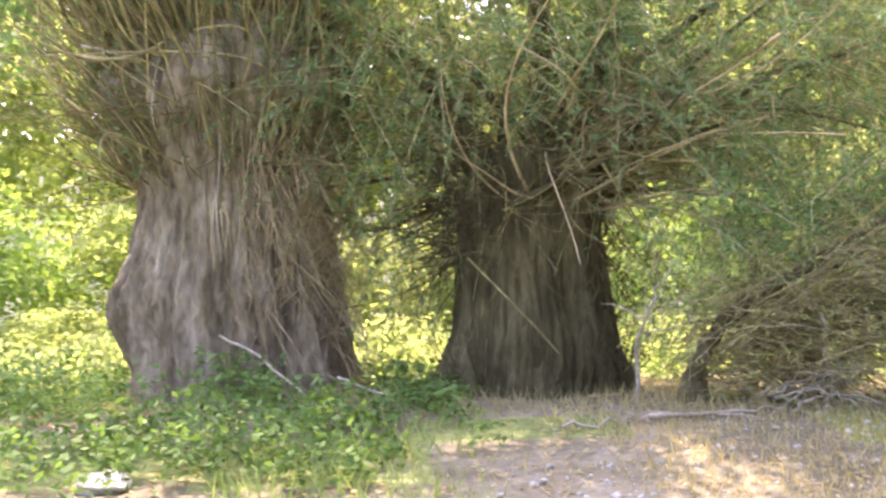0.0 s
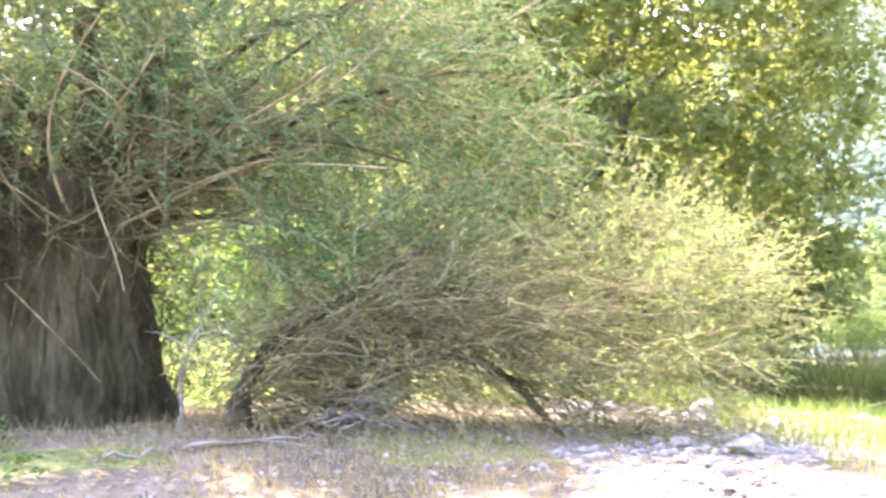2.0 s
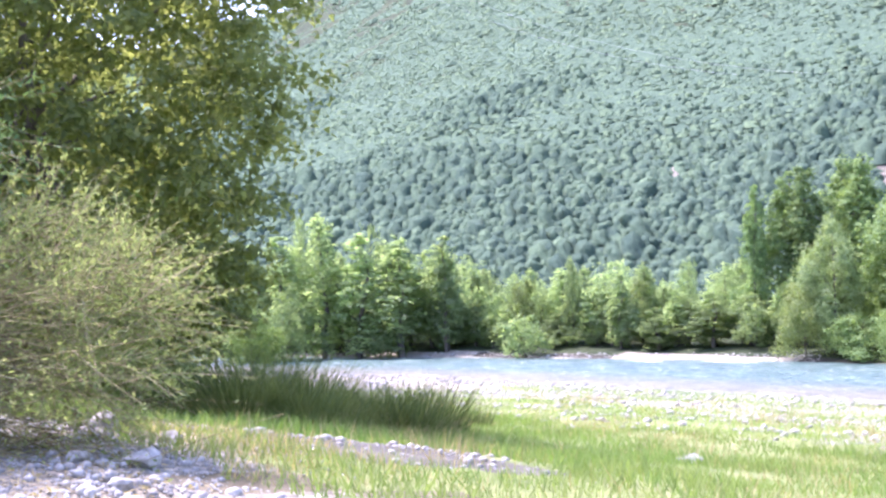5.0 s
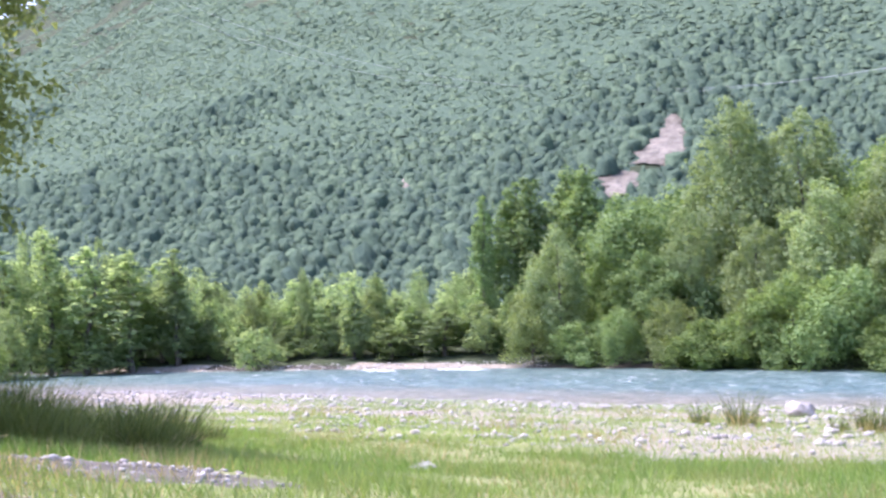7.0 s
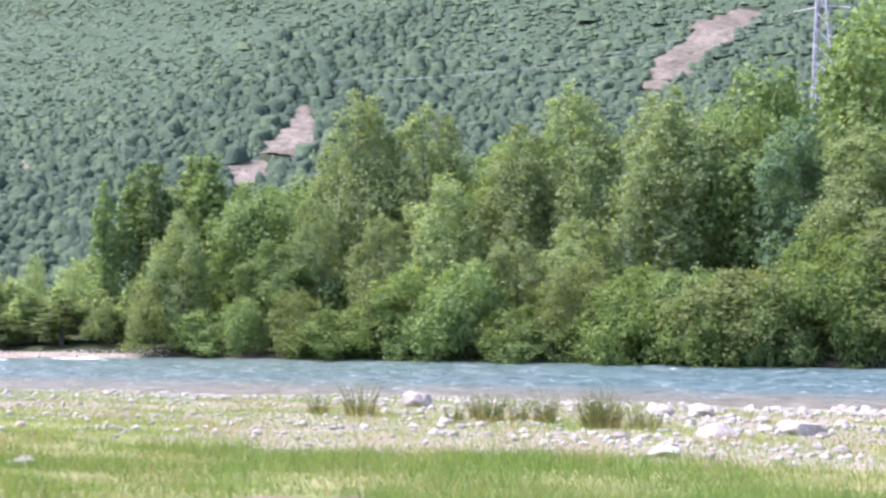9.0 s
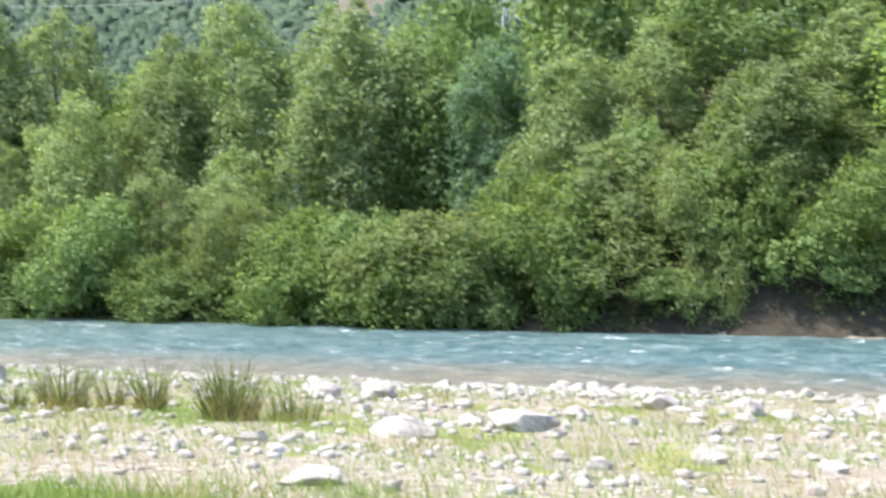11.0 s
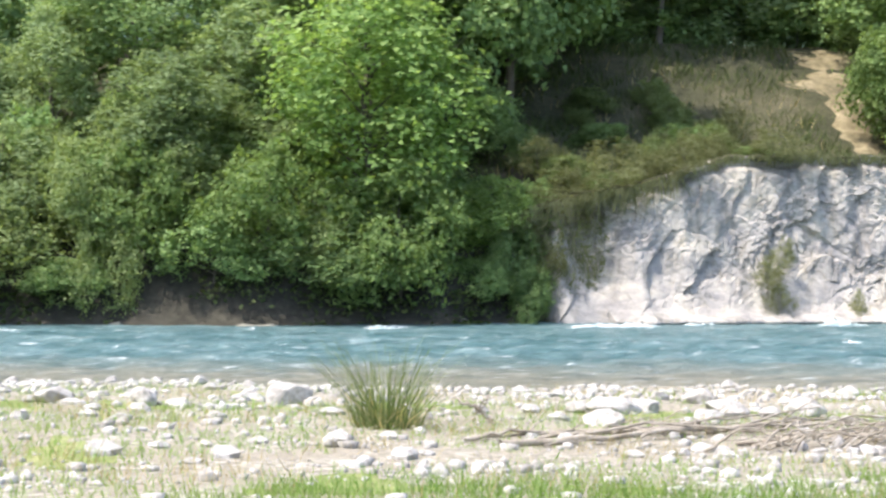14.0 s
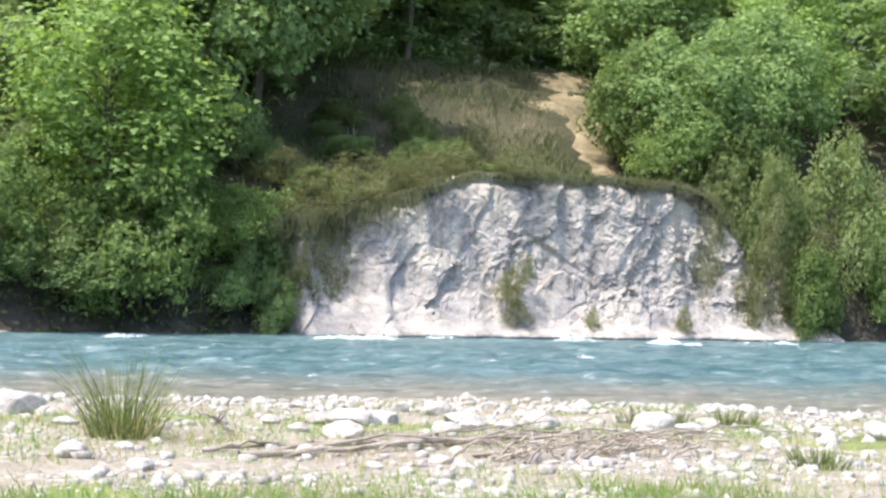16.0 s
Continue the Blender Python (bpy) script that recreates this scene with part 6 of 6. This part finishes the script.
for k, (x, y, w, h, c) in enumerate([(-10.0, 31.6, 1.05, 1.0, 480), (-9.1, 31.8, 0.9, 0.75, 160), (-13.0, 32.6, 0.9, 0.9, 300), (-12.3, 32.8, 0.5, 0.8, 150), (-11.7, 32.9, 0.55, 0.95, 210), (-16.7, 33.6, 0.95, 1.1, 200), (-17.7, 33.4, 0.5, 0.7, 110), (-13.7, 32.3, 0.6, 0.5, 120),
                                         (0.45, 31.6, 1.25, 1.4, 300)]):
    rush_clump(x, y, w, h, c, 600 + k, lean=0.75 if x > 0 else 0.5, dry=0.2 if x > 0 else 0.35)
for k in range(28):
    r8 = np.random.default_rng(700 + k)
    a, far = radians(57.5 - 10.5 * r8.uniform()), r8.uniform(21.5, 27)
    rush_clump(-far * math.sin(a), far * math.cos(a), 1.5, r8.uniform(0.6, 1.25), 520, 720 + k, "dark green sedge tussock beside the backwater", 0.8, 0.12, L_SEDGE)
rush_clump(-23.6, 22.6, 1.0, 0.6, 220, 760, "green sedge tussock in the meadow", 0.5, 0.05)
rush_clump(9.4, 33.4, 1.6, 0.35, 300, 761, "low green grass tuft at the river's edge", 0.6, 0.0)
rush_clump(10.6, 33.0, 1.2, 0.35, 260, 762, "low green grass tuft at the river's edge", 0.6, 0.0)
rush_clump(8.2, 27.0, 1.0, 0.3, 240, 763, "small green tuft among white stones", 0.6, 0.05)

# ---- power line ----
def pylon():
    x, y = on_hill(9.2, 4.3)
    z = ground_z(x, y)
    ob = thing("pylon", (x, y, z), "grey steel lattice pylon on the wooded slope", "pylon")
    m, n, l, p = shader("galvanised_steel")
    p.inputs["Base Color"].default_value, p.inputs["Metallic"].default_value, p.inputs["Roughness"].default_value = (0.45, 0.46, 0.47, 1), 0.6, 0.55
    hi, w = 13.0, 1.1
    legs, bars = [], []
    wid = lambda h: w * (1 - 0.75 * h / hi)
    for sx, sy in ((1, 1), (1, -1), (-1, 1), (-1, -1)):
        legs.append(np.array([(sx * wid(h), sy * wid(h), h - 0.3 * (h == 0)) for h in (0, hi / 2, hi)]))
    for k in range(9):
        h0, h1 = hi * k / 9, hi * (k + 1) / 9
        for (ax, ay), (bx, by) in (((1, 1), (1, -1)), ((1, -1), (-1, -1)), ((-1, -1), (-1, 1)), ((-1, 1), (1, 1))):
            bars.append(np.array([(ax * wid(h0), ay * wid(h0), h0), (bx * wid(h1), by * wid(h1), h1)]))
            bars.append(np.array([(bx * wid(h0), by * wid(h0), h0), (ax * wid(h1), ay * wid(h1), h1)]))
    for q in legs:
        part("leg", mesh_of("leg", *tubes([q], [np.full(3, 0.09)], 4), m), ob)
    part("bracing", mesh_of("bracing", *tubes(bars, [np.full(2, 0.045)] * len(bars), 3), m), ob)
    for h in (10.2, 12.4):
        part("cross_arm", mesh_of("cross_arm", *tubes([np.array([(-2.4, 0, h), (0, 0, h + 0.3), (2.4, 0, h)])], [np.full(3, 0.08)], 4), m), ob)
    for dy in (-2.2, 2.2):
        a = np.array([x + dy, y, z + 10.2])
        b = np.array([-190.0 + dy, 150.0, 62.0])
        s = np.linspace(0, 1, 40)[:, None]
        c = a + (b - a) * s
        c[:, 2] -= 16 * (4 * s * (1 - s))[:, 0]
        cable = new("power_cable", mesh_of("power_cable", *tubes([c], [np.full(40, 0.009)], 3), m))
        tagged(cable, "thin grey overhead power cable", "cable", "power cables")


pylon()


# ---- stones ----
def pebble(rng, rings, sides, name):
    """A worn stone of unit size."""
    t = np.linspace(0, np.pi, rings + 2)[1:-1]
    a = np.arange(sides) * 2 * np.pi / sides
    T, A = np.meshgrid(t, a, indexing="ij")
    v = np.stack([np.sin(T) * np.cos(A), np.sin(T) * np.sin(A), np.cos(T)], -1).reshape(-1, 3)
    v = np.concatenate([v, [[0, 0, 1], [0, 0, -1]]])
    s = rng.integers(1, 9999)
    v = v * (1 + 0.28 * lumps(v[:, 0], v[:, 1], v[:, 2], s, 1.5) + 0.1 * lumps(v[:, 0], v[:, 1], v[:, 2], s + 1, 3.2))[:, None]
    cuts = unit(rng.normal(size=(9, 3)))
    for c, d in zip(cuts, rng.uniform(0.62, 0.95, 9)):
        v = v - np.maximum(v @ c - d, 0)[:, None] * c
    v *= np.array([1, rng.uniform(0.6, 0.95), rng.uniform(0.45, 0.85)])
    i = np.arange(rings - 1)[:, None] * sides
    j = np.arange(sides)[None]
    q = np.stack([i + j, i + sides + j, i + sides + (j + 1) % sides, i + (j + 1) % sides], -1).reshape(-1, 4)
    j = np.arange(sides)
    top = np.stack([np.full(sides, len(v) - 2), j, (j + 1) % sides], 1)
    e = (rings - 1) * sides
    bot = np.stack([np.full(sides, len(v) - 1), e + (j + 1) % sides, e + j], 1)
    tris = np.concatenate([q[:, [0, 1, 2]], q[:, [0, 2, 3]], top, bot])
    return v, tris


rng = np.random.default_rng(1234)


def boulder(x, y, size, label, seed, tall=1.0):
    r = np.random.default_rng(seed)
    v, f = pebble(r, 18, 26, "boulder")
    v = v * (1 + 0.05 * lumps(v[:, 0], v[:, 1], v[:, 2], seed, 5))[:, None]
    v = v * np.array([size / 2, size / 2, size / 2 * tall])
    ob = new("boulder", mesh_of("boulder", v, f, M_STONE, True))
    ob.location = (x, y, ground_z(x, y) + size * 0.12 * tall)
    ob.rotation_euler = (0, 0, r.uniform(0, 6.28))
    return tagged(ob, label, "boulder", "pale boulders")


for k, (x, y, s, h) in enumerate([(4.2, 33.4, 0.95, 0.75), (4.75, 33.6, 0.6, 0.8), (3.75, 33.7, 0.5, 0.9), (5.9, 33.0, 0.75, 0.7), (-9.2, 37.0, 0.85, 1.0), (-10.0, 36.6, 0.75, 0.8), (-7.2, 30.4, 1.0, 0.6), (-5.9, 32.0, 0.95, 0.7), (-17.2, 38.0, 1.0, 0.9), (-2.8, 35.6, 0.6, 1.0), (-0.6, 35.4, 0.8, 1.0), (3.5, 31.5, 0.6, 1.0),
                                  (-0.5, 29.2, 0.55, 0.9), (-13.6, 17.2, 0.45, 0.8), (-6.9, 25.0, 0.65, 0.7), (-6.2, 13.6, 0.28, 1.0), (7.0, 32.8, 0.7, 0.9), (8.6, 32.0, 0.8, 0.8), (-4.2, 36.2, 0.7, 0.8), (12.2, 31.0, 0.9, 0.7), (6.2, 35.0, 0.7, 0.9)]):
    boulder(x, y, s, "pale worn limestone boulder on the gravel bank", 800 + k, h)
for k, (x, y, s, h) in enumerate([(-12.3, 7.1, 0.42, 0.9), (-10.3, 6.3, 0.36, 0.9), (-10.6, 5.9, 0.2, 1.0), (-9.9, -1.6, 0.42, 0.8), (-11.6, 7.4, 0.2, 0.9), (-9.6, 5.7, 0.24, 0.8), (-9.2, 5.5, 0.2, 0.8)]):
    boulder(x, y, s, "pale limestone boulder beside the willows", 850 + k, h)

bank = thing("gravel_bank", (0, 34, 0.3), "pale stones covering the river bank", "gravel", kind="structure")
kinds = [mesh_of("stone", *pebble(rng, 4, 8, "stone"), M_STONE, False) for _ in range(12)]
placed = 0
while placed < 300:
    x, y = rng.uniform(-14, 14), rng.uniform(26.5, 41)
    if near_edge(x) - y < 0.3 or near_edge(x) - y > 14.5 or rng.uniform() < (near_edge(x) - y) / 18:
        continue
    s = rng.uniform(0.08, 0.14) + 0.16 * rng.uniform() ** 3
    ob = part("stone", kinds[rng.integers(12)], bank)
    ob.matrix_parent_inverse = Matrix.Translation((0, -34, -0.3))
    ob.matrix_basis = Matrix.Translation((x, y, ground_z(x, y) + s * 0.1)) @ Matrix.Rotation(rng.uniform(0, 6.28), 4, 'Z') @ Matrix.Diagonal((s, s, s, 1))
    placed += 1


def scatter(name, count, where, sizes, label, seed, material=M_STONE):
    rng = np.random.default_rng(seed)
    x, y = where(rng, count)
    protos = [pebble(rng, 2, 6, "p") for _ in range(6)]
    s = sizes[0] * (sizes[1] / sizes[0]) ** (rng.uniform(0, 1, len(x)) ** 3.2)
    z = height(x, y)
    vs, fs, base = [], [], 0
    for k, (v, f) in enumerate(protos):
        q = np.arange(len(x)) % 6 == k
        n = int(q.sum())
        a = rng.uniform(0, 6.28, n)
        c, d = np.cos(a)[:, None], np.sin(a)[:, None]
        px = (v[None, :, 0] * c - v[None, :, 1] * d) * s[q][:, None] + x[q][:, None]
        py = (v[None, :, 0] * d + v[None, :, 1] * c) * s[q][:, None] + y[q][:, None]
        pz = v[None, :, 2] * s[q][:, None] + (z[q] + 0.08 * s[q])[:, None]
        vs.append(np.stack([px, py, pz], -1).reshape(-1, 3))
        fs.append((f[None] + (np.arange(n) * len(v))[:, None, None]).reshape(-1, 3) + base)
        base += n * len(v)
    return tagged(new(name, mesh_of(name, np.concatenate(vs), np.concatenate(fs), material, True)), label, "stones", kind="stuff")


def on_bank(r, n):
    """Heaps and rows of stones, thickest along the water, with bare sand between."""
    k = 420
    cx = r.uniform(-60, 20, k)
    cd = np.where(r.uniform(size=k) < 0.45, r.uniform(0.0, 3.5, k), r.uniform(1.0, 17.0, k))
    who = r.integers(0, k, n)
    spread = r.uniform(0.25, 1.0, k)[who]
    x = cx[who] + 1.5 * spread * r.normal(size=n)
    y = near_edge(x) - cd[who] + 0.6 * spread * r.normal(size=n)
    loose = r.uniform(size=n) < 0.25
    x, y = np.where(loose, r.uniform(-60, 20, n), x), np.where(loose, r.uniform(24, 47, n), y)
    d = near_edge(x) - y
    q = (d > -0.8) & (d < turf_edge(x))
    return x[q], y[q]


def by_willows(r, n):
    x, y = r.uniform(-13, -6, n), r.uniform(0.5, 8, n)
    k = (lumps(x, y, 0, 63, 0.8) > r.uniform(-0.5, 0.9, n)) & (np.hypot(x, y) > 7)
    return x[k], y[k]


def by_sedge(r, n):
    x, y = r.uniform(-15.5, -9, n), r.uniform(7.8, 12, n)
    k = pool(x, y) & (lumps(x, y, 0, 67, 1.2) > r.uniform(-0.8, 0.8, n))
    return x[k], y[k]


def by_arch(r, n):
    x, y = r.uniform(-17.5, -6, n), r.uniform(4.0, 7.8, n)
    k = stony(x, y)
    return x[k], y[k]


def far_shore(r, n):
    x = r.uniform(-80, -40, n)
    return x, far_edge(x) + r.uniform(-0.5, 1.3, n) ** 1.0


scatter("bank_stones", 28000, on_bank, (0.022, 0.15), "white and grey river stones strewn over the bank", 64)
scatter("willow_gravel", 5000, by_willows, (0.012, 0.045), "small pale stones in dry ground", 65)
scatter("bright_gravel", 8000, by_arch, (0.014, 0.08), "pale sunlit stones beside the fallen willow", 66)
scatter("sedge_gravel", 1500, by_sedge, (0.015, 0.09), "pale stones on wet ground beside the sedge", 68)
scatter("far_gravel", 1500, far_shore, (0.04, 0.1), "pale gravel strip along the far shore", 67)

HEAP = (5.9, 28.3)
# driftwood lines on the gravel
for k in range(22):
    r9 = np.random.default_rng(900 + k)
    s = r9.uniform()
    cx, cy = 2.2 + 6.4 * s + 0.4 * r9.normal(), 29.6 + 1.4 * s + 0.35 * r9.normal()
    ln, a = r9.uniform(0.5, 1.8), 1.35 + 0.25 * r9.normal()
    dead_branch([on(cx - ln * math.sin(a), cy - ln * math.cos(a), 0.05), on(cx, cy, r9.uniform(0.08, 0.2)), on(cx + ln * math.sin(a), cy + ln * math.cos(a), 0.05)], r9.uniform(0.012, 0.035), "weathered driftwood branch on white stones", 3, 950 + k)
for k in range(30):
    r9 = np.random.default_rng(1900 + k)
    cx, cy = HEAP[0] + 0.7 * r9.normal(), HEAP[1] + 0.3 * r9.normal()
    ln, a = r9.uniform(0.3, 0.9), 1.4 + 0.5 * r9.normal()
    dead_branch([on(cx - ln * math.sin(a), cy - ln * math.cos(a), 0.03), on(cx, cy, r9.uniform(0.1, 0.3)), on(cx + ln * math.sin(a), cy + ln * math.cos(a), r9.uniform(0.03, 0.3))], r9.uniform(0.01, 0.022), "weathered stick in a driftwood tangle", 3, 1950 + k)
dead_branch([on(1.4, 28.9, 0.06), on(3.4, 29.5, 0.08), on(6.2, 30.2, 0.1)], 0.05, "long pale driftwood pole on white stones", 3, 990)
dead_branch([on(2.0, 32.0, 0.03), on(1.8, 32.1, 0.2), on(1.5, 32.2, 0.35)], 0.04, "dark broken driftwood stub on white stones", 3, 991)

# the patterns that the trees were copied from are not part of the place
for group in PROTO.values():
    for ob in group:
        for o in (*ob.children_recursive, ob):
            bpy.data.objects.remove(o)
